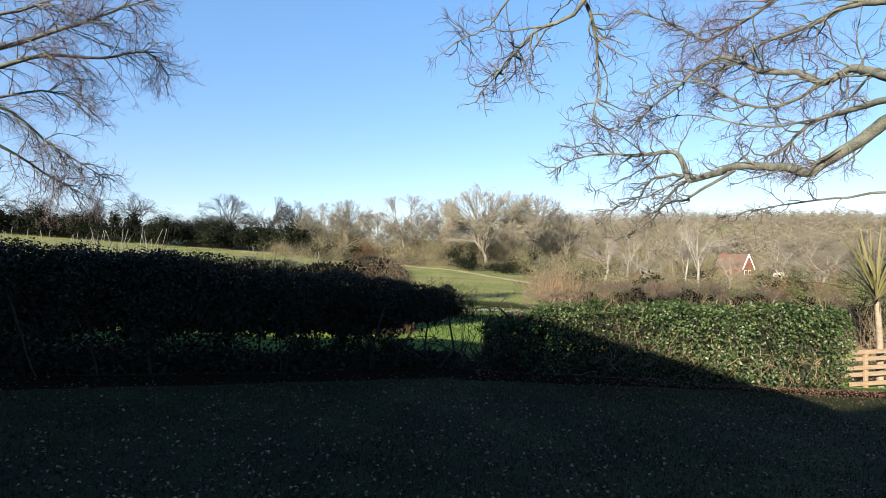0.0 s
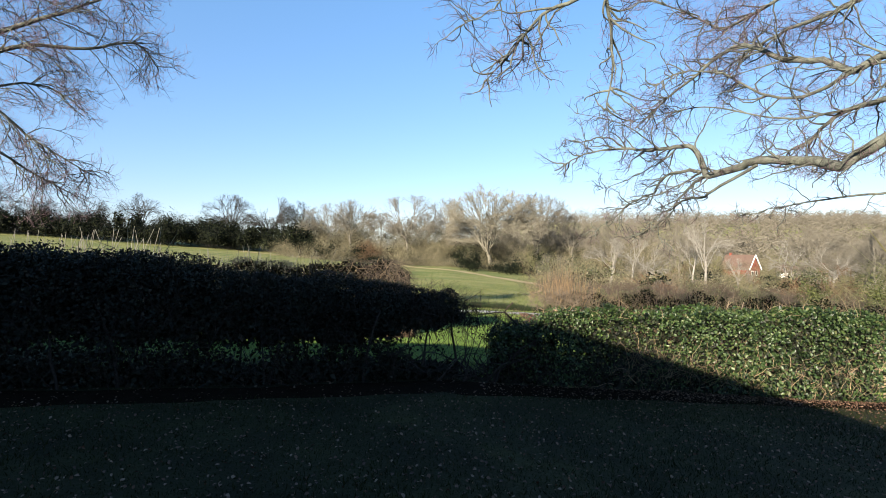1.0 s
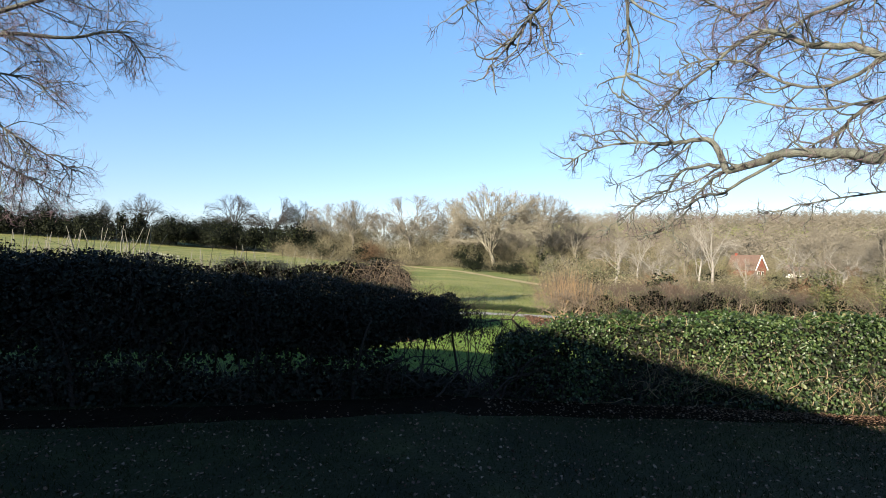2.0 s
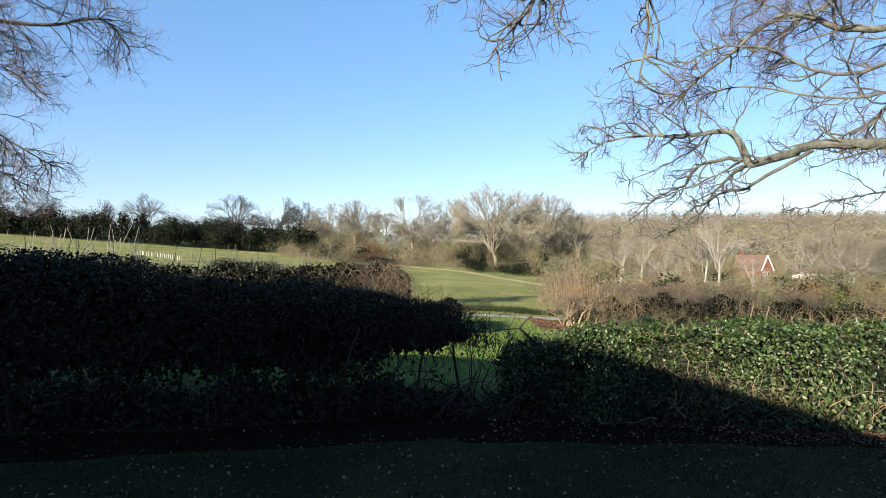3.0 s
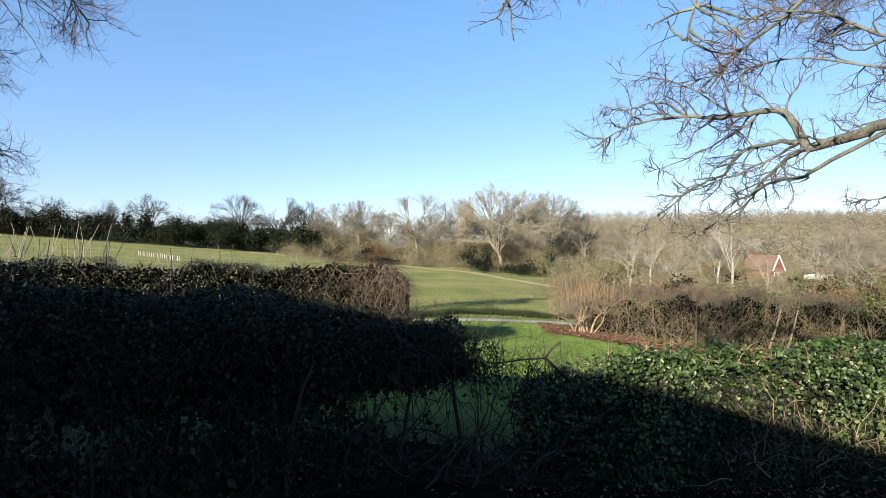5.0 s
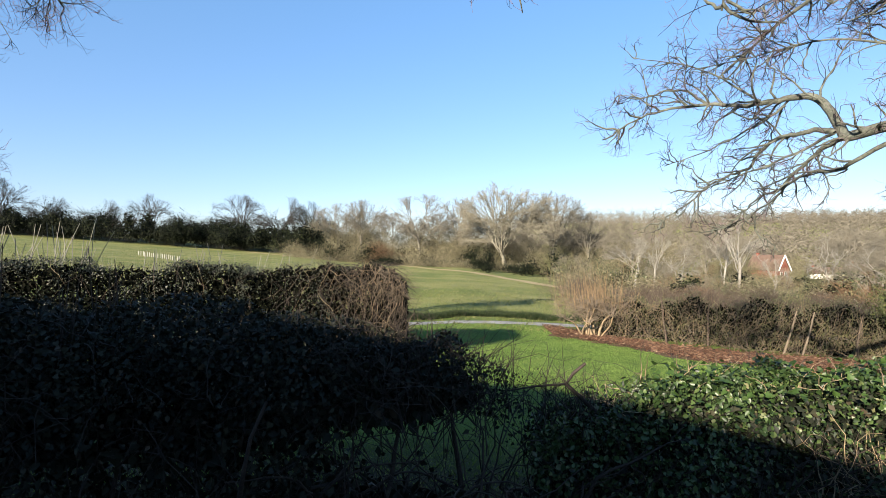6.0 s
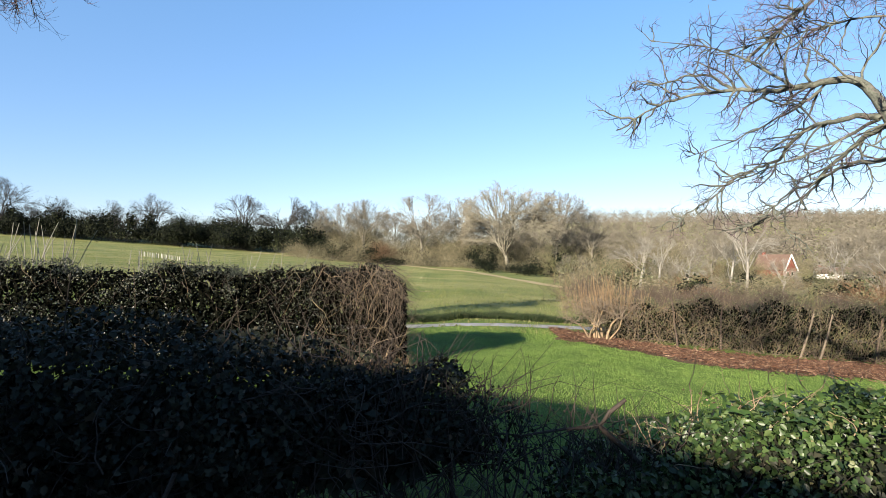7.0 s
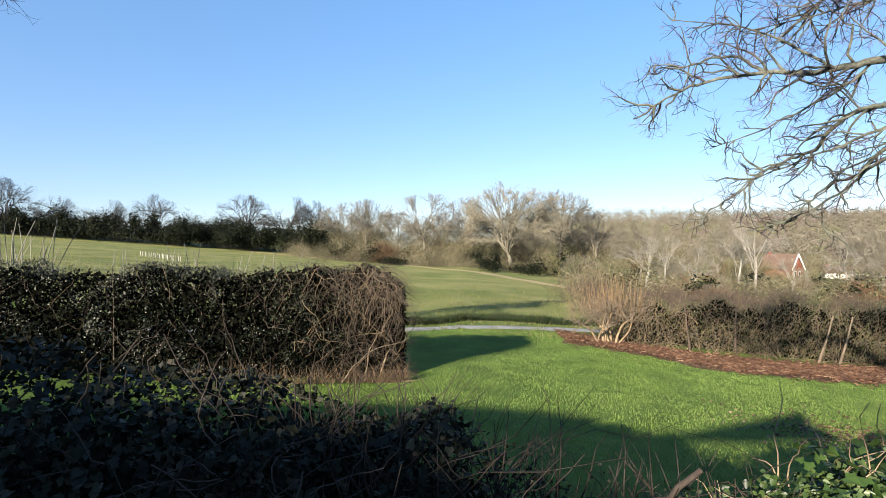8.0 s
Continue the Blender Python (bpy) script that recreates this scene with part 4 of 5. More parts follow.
ASH["f"] = [(-12.6, 13.0, 5.3), (-12.0, 13.8, 5.9), (-11.2, 14.6, 6.3), (-10.4, 15.2, 5.9)]


def smooth_line(ctrl, per=4):
    """Catmull-Rom through a few control points."""
    p = np.array(ctrl, float)
    p = np.concatenate([[2 * p[0] - p[1]], p, [2 * p[-1] - p[-2]]])
    t = np.linspace(0, 1, per, endpoint=False)[:, None]
    out = []
    for i in range(1, len(p) - 2):
        a, b, c, d = p[i - 1], p[i], p[i + 1], p[i + 2]
        out.append(0.5 * (2 * b + (c - a) * t + (2 * a - 5 * b + 4 * c - d) * t ** 2 + (3 * b - a - 3 * c + d) * t ** 3))
    return np.concatenate(out + [p[-2:-1]])


def along(line, k):
    a = int(min(max(k, 0), len(line) - 1.001))
    d = line[a + 1] - line[a]
    return line[a] + d * (k - a), d / (np.linalg.norm(d) + 1e-9)


def sprout(rng, line, girth, per_metre, length, levels, crook, droop, start=0.12, out=None, upturn=0.0):
    """Side branches off a limb, and theirs in turn, each level shorter and finer."""
    span = np.linalg.norm(np.diff(line, axis=0), axis=1).sum()
    last = len(line) - 1
    for _ in range(max(1, int(round(per_metre[0] * span)))):
        u = start + (1 - start) * rng.uniform() ** 0.8
        p, d = along(line, u * last)
        side = rng.normal(0, 1, 3) + np.array([0, 0, droop * 2])
        side -= side.dot(d) * d
        side /= np.linalg.norm(side) + 1e-9
        way = d * rng.uniform(0.35, 1.0) + side * rng.uniform(0.45, 1.0)
        ln = length[0] * rng.uniform(0.45, 1.15) * (1.2 - 0.75 * u)
        steps = 6 if len(levels) > 1 else 4
        kid = wander(rng, p, way, ln, steps, crook, droop * (0.35 if upturn and len(levels) > 1 else 0.12) + (upturn if len(levels) == 1 else 0))
        r = min(levels[0], girth * 0.7)
        out[len(levels)].append((kid, np.linspace(r, max(r * 0.35, 0.0022), steps + 1)))
        if len(levels) > 1:
            sprout(rng, kid, r, per_metre[1:], length[1:], levels[1:], crook, droop, 0.1, out, upturn)


REACH = {"fan_a": 0.5, "fan_b": 0.5, "fan_c": 0.55, "fan_d": 0.7, "fan_e": 0.8, "elbow": 0.8, "elbow_top": 0.7, "droop": 0.62, "low": 0.55, "under": 0.55, "hook": 0.3, "side": 0.5, "main": 0.75, "reach": 0.8, "reach_top": 0.8, "hang": 0.8, "upper": 0.95, "high": 1.15, "crown": 1.25}


def great_tree(name, label, foot, fork, trunk_girth, limbs, girths, seed, per_metre, length, levels, crook, droop, extra, upturn=0.0):
    rng = np.random.default_rng(seed)
    root = thing(name, label, "tree", land_point(*foot))
    o = np.array(root.location)
    t = smooth_line([(foot[0], foot[1], o[2] - 0.2), (foot[0] - 0.1, foot[1] + 0.1, o[2] + 1.5), (fork[0] + 0.1, fork[1], fork[2] * 0.7), fork], 5)
    flare = np.linspace(trunk_girth, trunk_girth * 0.6, len(t))
    flare[:3] *= (1.45, 1.25, 1.1)
    v, f = tubes([(t, flare)], 12)
    part("trunk", mesh_of("trunk", v - o, f, M_BARK, True), root)
    pools = {k: [] for k in range(1, 6)}
    for key, ctrl in limbs.items():
        g0, g1 = girths[key]
        line = smooth_line(ctrl)
        line[1:-1] += rng.normal(0, 0.012, (len(line) - 2, 3))
        v, f = tubes([(line, g0 + (g1 - g0) * np.linspace(0, 1, len(line)) ** 0.8)], 9)
        part("limb", mesh_of("limb", v - o, f, M_BARK, True), root)
        k = REACH.get(key, 1.0)
        sprout(rng, line, (g0 + g1) / 2, per_metre, tuple(q * k for q in length), levels, crook, droop, 0.1, pools, upturn)
    for ctrl, g0, g1 in extra:
        line = smooth_line(ctrl)
        v, f = tubes([(line, np.linspace(g0, g1, len(line)))], 9)
        part("limb", mesh_of("limb", v - o, f, M_BARK, True), root)
    for depth, sides, mat in ((len(levels), 6, M_BARK), *((k, 3, M_OAKTWIG if k > 1 else M_OAKTIP) for k in range(len(levels) - 1, 0, -1))):
        v, f = tubes(pools[depth], sides)
        part("branch_spray" if depth > 1 else "twig_spray", mesh_of("spray", v - o, f, mat, depth > 1), root, kind="stuff")
    return root


great_tree("oak_tree", "huge bare oak with lichened grey limbs reaching over the lawn", (12.6, 7.6), (12.3, 7.9, 4.6), 0.55, OAK, OAK_GIRTH, 11,
           (6.0, 6.4, 9.0), (1.8, 0.95, 0.42), (0.023, 0.0068, 0.0027), 0.33, 0.0,
           [([(12.3, 7.9, 4.5), (10.8, 8.3, 4.9), (9.15, 9.0, 4.66)], 0.26, 0.135), ([(12.3, 7.9, 4.6), (10.8, 9.0, 5.0), (9.5, 10.0, 4.99)], 0.2, 0.13),
            ([(10.8, 9.0, 5.0), (10.0, 9.6, 4.9), (9.61, 10.0, 4.88)], 0.12, 0.1), ([(12.3, 7.9, 4.6), (12.4, 10, 6.5), (11.54, 12.0, 7.79)], 0.22, 0.12),
            ([(12.4, 10, 6.5), (11.4, 12.3, 8.6), (10.05, 14.0, 9.11)], 0.12, 0.07), ([(12.3, 7.9, 4.6), (9, 7.6, 8.4), (5, 8.6, 8.2), (2.99, 9.4, 6.99)], 0.13, 0.05),
            ([(5, 8.6, 8.2), (3.2, 9.0, 7.8), (2.39, 9.5, 6.83)], 0.1, 0.06), ([(5, 8.6, 8.2), (2.8, 9.0, 7.9), (1.56, 9.6, 7.0)], 0.06, 0.03),
            ([(9.15, 9.0, 4.66), (9.7, 10.0, 3.6), (9.6, 10.9, 3.0)], 0.05, 0.03)])
great_tree("ash_tree", "tall bare tree with fine drooping twigs at the lawn side", (-14.6, 12.4), (-14.2, 12.5, 5.2), 0.4, ASH, {k: (0.085, 0.016) if k in "ab" else (0.055, 0.012) for k in ASH}, 12,
           (7.5, 6.2, 7.0), (1.9, 0.95, 0.5), (0.015, 0.0068, 0.0034), 0.2, -0.16,
           [([(-14.2, 12.5, 5.1), (-13.6, 12.7, 6.0), (-13.05, 13, 6.56)], 0.12, 0.055), ([(-14.2, 12.5, 5.0), (-13.4, 12.8, 5.7), (-12.76, 13, 5.98)], 0.1, 0.055),
            ([(-14.2, 12.5, 5.0), (-13.3, 12.8, 5.8), (-12.47, 13, 5.83)], 0.08, 0.055), ([(-14.2, 12.5, 4.7), (-13.2, 12.8, 5.0), (-12.18, 13, 4.82)], 0.08, 0.055),
            ([(-14.2, 12.5, 5.2), (-13.0, 12.6, 6.8), (-11.86, 12.8, 7.48)], 0.1, 0.055), ([(-14.2, 12.5, 4.9), (-13.4, 12.7, 5.1), (-12.61, 13, 5.26)], 0.08, 0.055)], 0.42)


# ---------------------------------------------------------------- the woods
def arc(a, b, lift, n, rng, jitter):
    """A bowed line from a to b that rises first, with some crook to it."""
    t = np.linspace(0, 1, n + 1)[:, None]
    mid = a + (b - a) * 0.45 + np.array([0, 0, lift])
    p = (1 - t) ** 2 * a + 2 * t * (1 - t) * mid + t ** 2 * b
    p[1:-1] += rng.normal(0, jitter, (n - 1, 3))
    return p


def bare_tree(rng, height, spread, kids, low, mid):
    """Trunk, limb, branch and twig lines of a leafless tree whose limbs fan out to a domed, uneven head."""
    trunk = wander(rng, (0, 0, -0.4), (rng.normal(0, 0.05), rng.normal(0, 0.05), 1), height * low, 7, 0.05)
    ph = rng.uniform(0, 6.28, 3)

    def dome(az, el, r):
        if el > 1.5:
            az, el = az + 3.1416, 3.0 - el
        k = r * (0.95 + 0.07 * np.sin(3 * az + ph[0]) * np.cos(el) + 0.06 * np.sin(5 * az + 4 * el + ph[1]) * np.cos(el) + 0.05 * np.sin(7 * el + ph[2]))
        return np.array([np.cos(az) * np.cos(el) * spread * k, np.sin(az) * np.cos(el) * spread * k, height * (mid + (1 - mid) * np.sin(el) * k)])

    limbs, branches, tips = [], [], []
    for i in range(kids[0]):
        az, el = i * 2.4 + rng.normal(0, 0.25), np.arcsin(rng.uniform(-0.5, 1.0))
        p, d = along(trunk, rng.uniform(0.5, 1) * 7)
        ln = arc(p, dome(az, el, rng.uniform(0.48, 0.62)), height * 0.02, 6, rng, height * 0.010)
        limbs.append((ln, np.linspace(height * 0.0065, height * 0.0030, 7)))
        for j in range(kids[1]):
            az2, el2 = az + rng.normal(0, 0.38), max(el + rng.normal(0, 0.3), -0.45)
            q, d = along(ln, rng.uniform(2.4, 6))
            l2 = arc(q, dome(az2, el2, rng.uniform(0.74, 0.88)), height * 0.006, 4, rng, height * 0.011)
            limbs.append((l2, np.linspace(height * 0.0030, height * 0.0014, 5)))
            for m in range(kids[2]):
                az3, el3 = az2 + rng.normal(0, 0.17), max(el2 + rng.normal(0, 0.15), -0.5)
                q2, d2 = along(l2, rng.uniform(1.0, 4))
                l3 = arc(q2, dome(az3, el3, rng.uniform(0.90, 1.0)), 0.0, 3, rng, height * 0.008)
                branches.append((l3, np.linspace(height * 0.0015, height * 0.0007, 4)))
                for _ in range(kids[3]):
                    q3, d3 = along(l3, rng.uniform(0.5, 3))
                    w = 0.5 * d3 + rng.normal(0, 0.6, 3) + np.array([0, 0, 0.04])
                    tips.append((q3, w / np.linalg.norm(w) * height * rng.uniform(0.018, 0.045)))
    return trunk, limbs, branches, tips


HEAD = {}


def tree_template(seed, height, spread, bark, kids, fine, label, name="bare_tree", low=0.42, mid=0.6, category="tree", group="bare trees along the wood"):
    rng = np.random.default_rng(seed)
    trunk, limbs, branches, tips = bare_tree(rng, height, spread, kids, low, mid)
    root = thing(name, label, category, (0, 0, 0), group)
    v, f = tubes([(trunk, np.linspace(height * 0.021, height * 0.012, 8))], 7)
    part("trunk", mesh_of("trunk", v, f, bark, True), root)
    v1, f1 = tubes(limbs, 4)
    v2, f2 = tubes(branches, 3)
    base, way = np.array([t[0] for t in tips]), np.array([t[1] for t in tips])
    v3, f3 = slivers(base, way, np.full(len(base), fine), rng)
    v = np.concatenate([v1, v2, v3])
    part("crown", mesh_of("crown", v, [np.concatenate([f1, f2 + len(v1)]), f3 + len(v1) + len(v2)], bark), root)
    HEAD[root.name] = float(np.percentile(v[:, 2], 99.7))
    return root


woods = [tree_template(20 + i, 13.0, 6.4, M_FARBARK, (10, 6, 7, 13), 0.033, "bare grey winter tree at the edge of the wood") for i in range(4)]
old_oak = tree_template(25, 13.0, 6.6, M_OLDBARK, (15, 8, 9, 18), 0.032, "great spreading bare tree with a dense domed head", "domed_tree", 0.34, 0.5)
# Left-hand trees carry the wood's shade in their darker bark colour.
dark_woods = [tree_template(26 + i, 13.0, 6.2, M_SHADEBARK, (10, 6, 6, 12), 0.036, "bare winter tree coloured dark for the shaded wood", "dark_tree") for i in range(3)]
birches = [tree_template(30 + i, 12.0, 4.4, M_PALEBARK, (6, 4, 5, 8), 0.03, "bare pale-barked winter tree above the thicket", "pale_tree", 0.5, 0.6) for i in range(2)]
bushes = [tree_template(34 + i, 5.0, 3.0, mat, (9, 4, 6, 9), 0.026, label, "bare_bush", 0.1, 0.38, "bush", "bare bushes on the slope")
          for i, (mat, label) in enumerate(((M_SCRUB, "tan bare bush with many fine stems"), (M_FARBARK, "grey bare bush of tangled twigs"), (M_RUST, "rust-brown bare bush of fine twigs"), (M_OLIVESTEM, "olive-green mossy bare bush"), (M_PALEBARK, "pale bare bush with whitish stems")))]
USED = set()


def stand(template, rng, x, y, tall, wide=1.0):
    """Sets a tree of 13 m down at tall times its height; the first use is the template itself."""
    m = Matrix.Translation(land_point(x, y)) @ Matrix.Rotation(rng.uniform(0, 6.28), 4, "Z") @ Matrix.Diagonal((tall * wide, tall * wide, tall, 1))
    ob = copy_thing(template, Matrix()) if template.name in USED else template
    USED.add(template.name)
    ob.matrix_basis = m
    return ob


def tree_to(rng, template, bearing, away, top_angle, wide=1.0):
    """A tree at a bearing (sideways per metre ahead) whose head reaches an angle over eye height."""
    away = float(farther(bearing, away)[0])
    x, y = bearing * away, away
    rise = 1.7 + top_angle * away - float(land(x, y))
    return stand(template, rng, x, y, rise / HEAD[template.name], wide)


def wood_edge():
    rng = np.random.default_rng(9)
    # the heads that stand out against the sky: bearing, distance, angle, breadth
    for k, (b, d, a, w) in enumerate(((-0.705, 108, 0.106, 1.2), (-0.605, 106, 0.116, 1.3), (-0.425, 108, 0.114, 1.3), (-0.345, 106, 0.108, 1.2), (-0.285, 110, 0.100, 1.2), (-0.235, 102, 0.096, 1.3),
                                      (-0.185, 100, 0.103, 1.2), (-0.075, 98, 0.112, 1.2), (0.0, 104, 0.105, 1.2), (0.085, 92, 0.126, 1.5), (0.17, 96, 0.116, 1.25), (0.245, 100, 0.078, 1.0),
                                      (-0.81, 104, 0.115, 1.2), (-0.90, 100, 0.15, 1.3), (-0.965, 97, 0.172, 1.2))):
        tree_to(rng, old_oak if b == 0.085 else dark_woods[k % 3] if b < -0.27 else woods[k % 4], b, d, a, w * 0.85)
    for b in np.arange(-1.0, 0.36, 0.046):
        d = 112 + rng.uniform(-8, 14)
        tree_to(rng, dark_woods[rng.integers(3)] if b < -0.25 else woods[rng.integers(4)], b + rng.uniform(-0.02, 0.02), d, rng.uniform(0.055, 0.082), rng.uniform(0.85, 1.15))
    # thinner trees down the slope
    for k in range(15):
        b = rng.uniform(0.22, 1.0)
        d = rng.uniform(60, 125)
        if 0.54 < b < 0.62 and d < 119:
            continue
        tree_to(rng, woods[rng.integers(4)], b, d, rng.uniform(0.0, 0.055), rng.uniform(0.9, 1.3))
    for k, (b, d, a, w) in enumerate(((0.50, 62, 0.062, 1.0), (0.475, 64, 0.05, 0.9), (0.315, 58, 0.028, 1.3), (0.66, 70, 0.03, 1.1), (0.36, 75, 0.03, 1.2), (0.395, 56, 0.012, 1.2), (0.56, 66, -0.01, 1.2), (0.74, 64, 0.012, 1.2))):
        tree_to(rng, birches[k % 2], b, d, a, w)
    # bushes down the slope, the far ones higher against the hill
    for k in range(100):
        b, u = rng.uniform(0.14, 1.08), rng.uniform(0, 1)
        d = 44 + 70 * u
        top = -0.055 + 0.075 * u + rng.uniform(-0.015, 0.02)
        if 0.52 < b < 0.64:
            top = min(top, -0.04)
        if b < 0.3:
            d = rng.uniform(72, 96)
        tree_to(rng, bushes[(0, 1, 0, 3, 1, 2, 0, 4)[rng.integers(8)]], b, d, top, rng.uniform(0.9, 1.4))


wood_edge()


def scrub(name, label, mat, spots, per, width, seed, lean=0.45, reach=1.0):
    """Thickets: many bare shoots from each root. spots: (x, y, height, radius)."""
    rng = np.random.default_rng(seed)
    s = np.repeat(np.array(spots, float), per, axis=0)
    n = len(s)
    bx, by = s[:, 0] + rng.normal(0, 0.45, n) * s[:, 3], s[:, 1] + rng.normal(0, 0.45, n) * s[:, 3]
    up = rng.uniform(0, 1.0 - 0.25 * reach, n) ** 1.3 * s[:, 2] * np.clip(1.15 - 0.5 * np.hypot(bx - s[:, 0], by - s[:, 1]) / s[:, 3], 0.3, 1)
    base = np.stack([bx, by, land(bx, by) + up], -1)
    way = np.stack([rng.normal(0, lean, n), rng.normal(0, lean, n), rng.uniform(0.25, 1, n)], -1)
    way *= (reach * np.maximum(s[:, 2] - (up if reach > 0.9 else 0), 0.3) * rng.uniform(0.35, 0.95, n))[:, None]
    v, f = slivers(base, way, width * rng.uniform(0.6, 1.5, n), rng)
    ob = new(name, mesh_of(name, v, f, mat))
    return tagged(ob, label, "thicket", kind="stuff")


def evergreen(name, label, mat, spots, per, size, seed, fill=1.3):
    """Bushes in leaf: sprays of leaves through uneven rounded heads."""
    rng = np.random.default_rng(seed)
    s = np.repeat(np.array(spots, float), per, axis=0)
    n = len(s)
    d = rng.normal(0, 1, (n, 3))
    d /= np.linalg.norm(d, axis=1)[:, None]
    r = rng.uniform(0.66, 0.92, n) * (1 + 0.2 * np.sin(d[:, 0] * 5 + s[:, 0]) * np.sin(d[:, 2] * 6 + s[:, 1]))
    heart = rng.uniform(0, 1, n) < 0.4
    r = np.where(heart, r * rng.uniform(0.1, 0.72, n), r)
    x, y = s[:, 0] + d[:, 0] * r * s[:, 3], s[:, 1] + d[:, 1] * r * s[:, 3]
    z = land(s[:, 0], s[:, 1]) + s[:, 2] * (0.5 + 0.52 * d[:, 2] * r)
    at = np.stack([x, y, np.maximum(z, land(x, y))], -1)
    v, f = leaves(rng, at, size * rng.uniform(0.6, 1.4, n) * np.where(heart, fill, 1.0), d + np.array([0, -0.6, 0.3]), "lance", 0.2, 0.7)
    ob = new(name, mesh_of(name, v, f, mat))
    return tagged(ob, label, "bushes", kind="stuff")


def along_wood(rng, b0, b1, n, near, far, h0, h1, r):
    """Spots between two bearings; growth stays low before the red house."""
    out = []
    for _ in range(n):
        b = rng.uniform(b0, b1)
        d = rng.uniform(near, far)
        low = 0.52 if 0.54 < b < 0.62 and d < 119 else 1.0
        d, k = (float(q) for q in farther(b, d))
        out.append((b * d, d, k * low * (h0 + (h1 - h0) * rng.uniform() ** 1.9), k * r * rng.uniform(0.7, 1.4)))
    return out


rg = np.random.default_rng(40)
# Left thicket: holly's own dark green, darkened further for the wood's shaded side.
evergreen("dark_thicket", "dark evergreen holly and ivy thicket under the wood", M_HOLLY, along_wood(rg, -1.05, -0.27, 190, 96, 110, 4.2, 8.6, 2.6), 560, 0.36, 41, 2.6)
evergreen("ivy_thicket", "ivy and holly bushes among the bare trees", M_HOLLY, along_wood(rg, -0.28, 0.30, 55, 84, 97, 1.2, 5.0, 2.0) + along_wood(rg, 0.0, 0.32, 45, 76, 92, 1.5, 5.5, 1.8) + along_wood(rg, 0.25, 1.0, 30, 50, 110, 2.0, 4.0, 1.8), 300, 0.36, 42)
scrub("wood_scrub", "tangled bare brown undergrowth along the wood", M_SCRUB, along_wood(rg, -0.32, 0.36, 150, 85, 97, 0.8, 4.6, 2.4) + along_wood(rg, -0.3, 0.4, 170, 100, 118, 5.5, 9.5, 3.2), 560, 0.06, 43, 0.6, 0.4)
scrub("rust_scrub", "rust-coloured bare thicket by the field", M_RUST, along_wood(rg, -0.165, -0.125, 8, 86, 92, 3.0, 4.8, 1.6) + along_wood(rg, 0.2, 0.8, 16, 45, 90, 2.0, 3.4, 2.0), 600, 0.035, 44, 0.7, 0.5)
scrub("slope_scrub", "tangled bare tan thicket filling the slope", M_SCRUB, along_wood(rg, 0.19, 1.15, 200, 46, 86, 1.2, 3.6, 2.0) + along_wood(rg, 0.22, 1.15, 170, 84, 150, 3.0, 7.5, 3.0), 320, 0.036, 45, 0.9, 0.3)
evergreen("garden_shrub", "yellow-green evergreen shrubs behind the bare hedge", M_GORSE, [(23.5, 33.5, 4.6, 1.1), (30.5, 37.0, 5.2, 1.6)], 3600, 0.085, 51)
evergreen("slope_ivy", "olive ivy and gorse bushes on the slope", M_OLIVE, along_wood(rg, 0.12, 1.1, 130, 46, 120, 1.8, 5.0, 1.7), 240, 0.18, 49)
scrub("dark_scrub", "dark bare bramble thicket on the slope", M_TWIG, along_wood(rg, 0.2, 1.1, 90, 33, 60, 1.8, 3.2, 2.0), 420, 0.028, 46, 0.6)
scrub("wood_shade_scrub", "bare undergrowth below the old trees, coloured dark for shade", M_SHADEBARK, along_wood(rg, -1.05, -0.26, 70, 102, 114, 2.6, 5.5, 2.6), 420, 0.08, 48, 0.7, 0.5)
hill = []
for _ in range(1700):
    b = rg.uniform(0.08, 1.25)
    y, k = (float(q) for q in farther(b, rg.uniform(145, 430)))
    hill.append((b * y, y, k * rg.uniform(7, 12), k * rg.uniform(3, 4.5)))
scrub("hill_wood", "brown bare woodland covering the far hillside, haze put into its colour", M_HILL, hill, 100, 0.28, 47, 0.8, 0.24)


# ---------------------------------------------------------------- grass and fallen leaves
def grass(name, label, mat, x, y, low, high, width, seed):
    rng = np.random.default_rng(seed)
    n = len(x)
    h = rng.uniform(low, high, n) * (0.85 + 0.25 * np.sin(x * 1.7 + 2 * np.sin(y * 0.9)) * np.sin(y * 1.3 + 1.5 * np.sin(x * 0.8)))
    h = np.maximum(h, low * 0.6)
    base = np.stack([x, y, land(x, y) - 0.004], -1)
    way = np.stack([rng.normal(0, 0.45, n) * h, rng.normal(0, 0.45, n) * h, h], -1)
    v, f = slivers(base, way, width * rng.uniform(0.6, 1.4, n), rng)
    return tagged(new(name, mesh_of(name, v, f, mat)), label, "grass", kind="stuff")


def fallen(name, label, mat, x, y, low, high, seed):
    rng = np.random.default_rng(seed)
    at = np.stack([x, y, land(x, y) + rng.uniform(0.004, 0.03, len(x))], -1)
    v, f = leaves(rng, at, rng.uniform(low, high, len(x)), np.tile([0, 0, 1.0], (len(x), 1)), "oval", 0.35, 0.45)
    return tagged(new(name, mesh_of(name, v, f, mat)), label, "fallen leaves", kind="stuff")


gr = np.random.default_rng(60)
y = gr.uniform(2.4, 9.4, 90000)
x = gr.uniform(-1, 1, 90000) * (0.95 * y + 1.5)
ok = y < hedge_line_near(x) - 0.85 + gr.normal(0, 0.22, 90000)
grass("lawn_grass", "short lawn grass coloured dark for the shade of the house", M_LAWN, x[ok], y[ok], 0.02, 0.055, 0.008, 61)
x, y = gr.uniform(-6, 19, 330000), gr.uniform(8.2, 29.5, 330000)
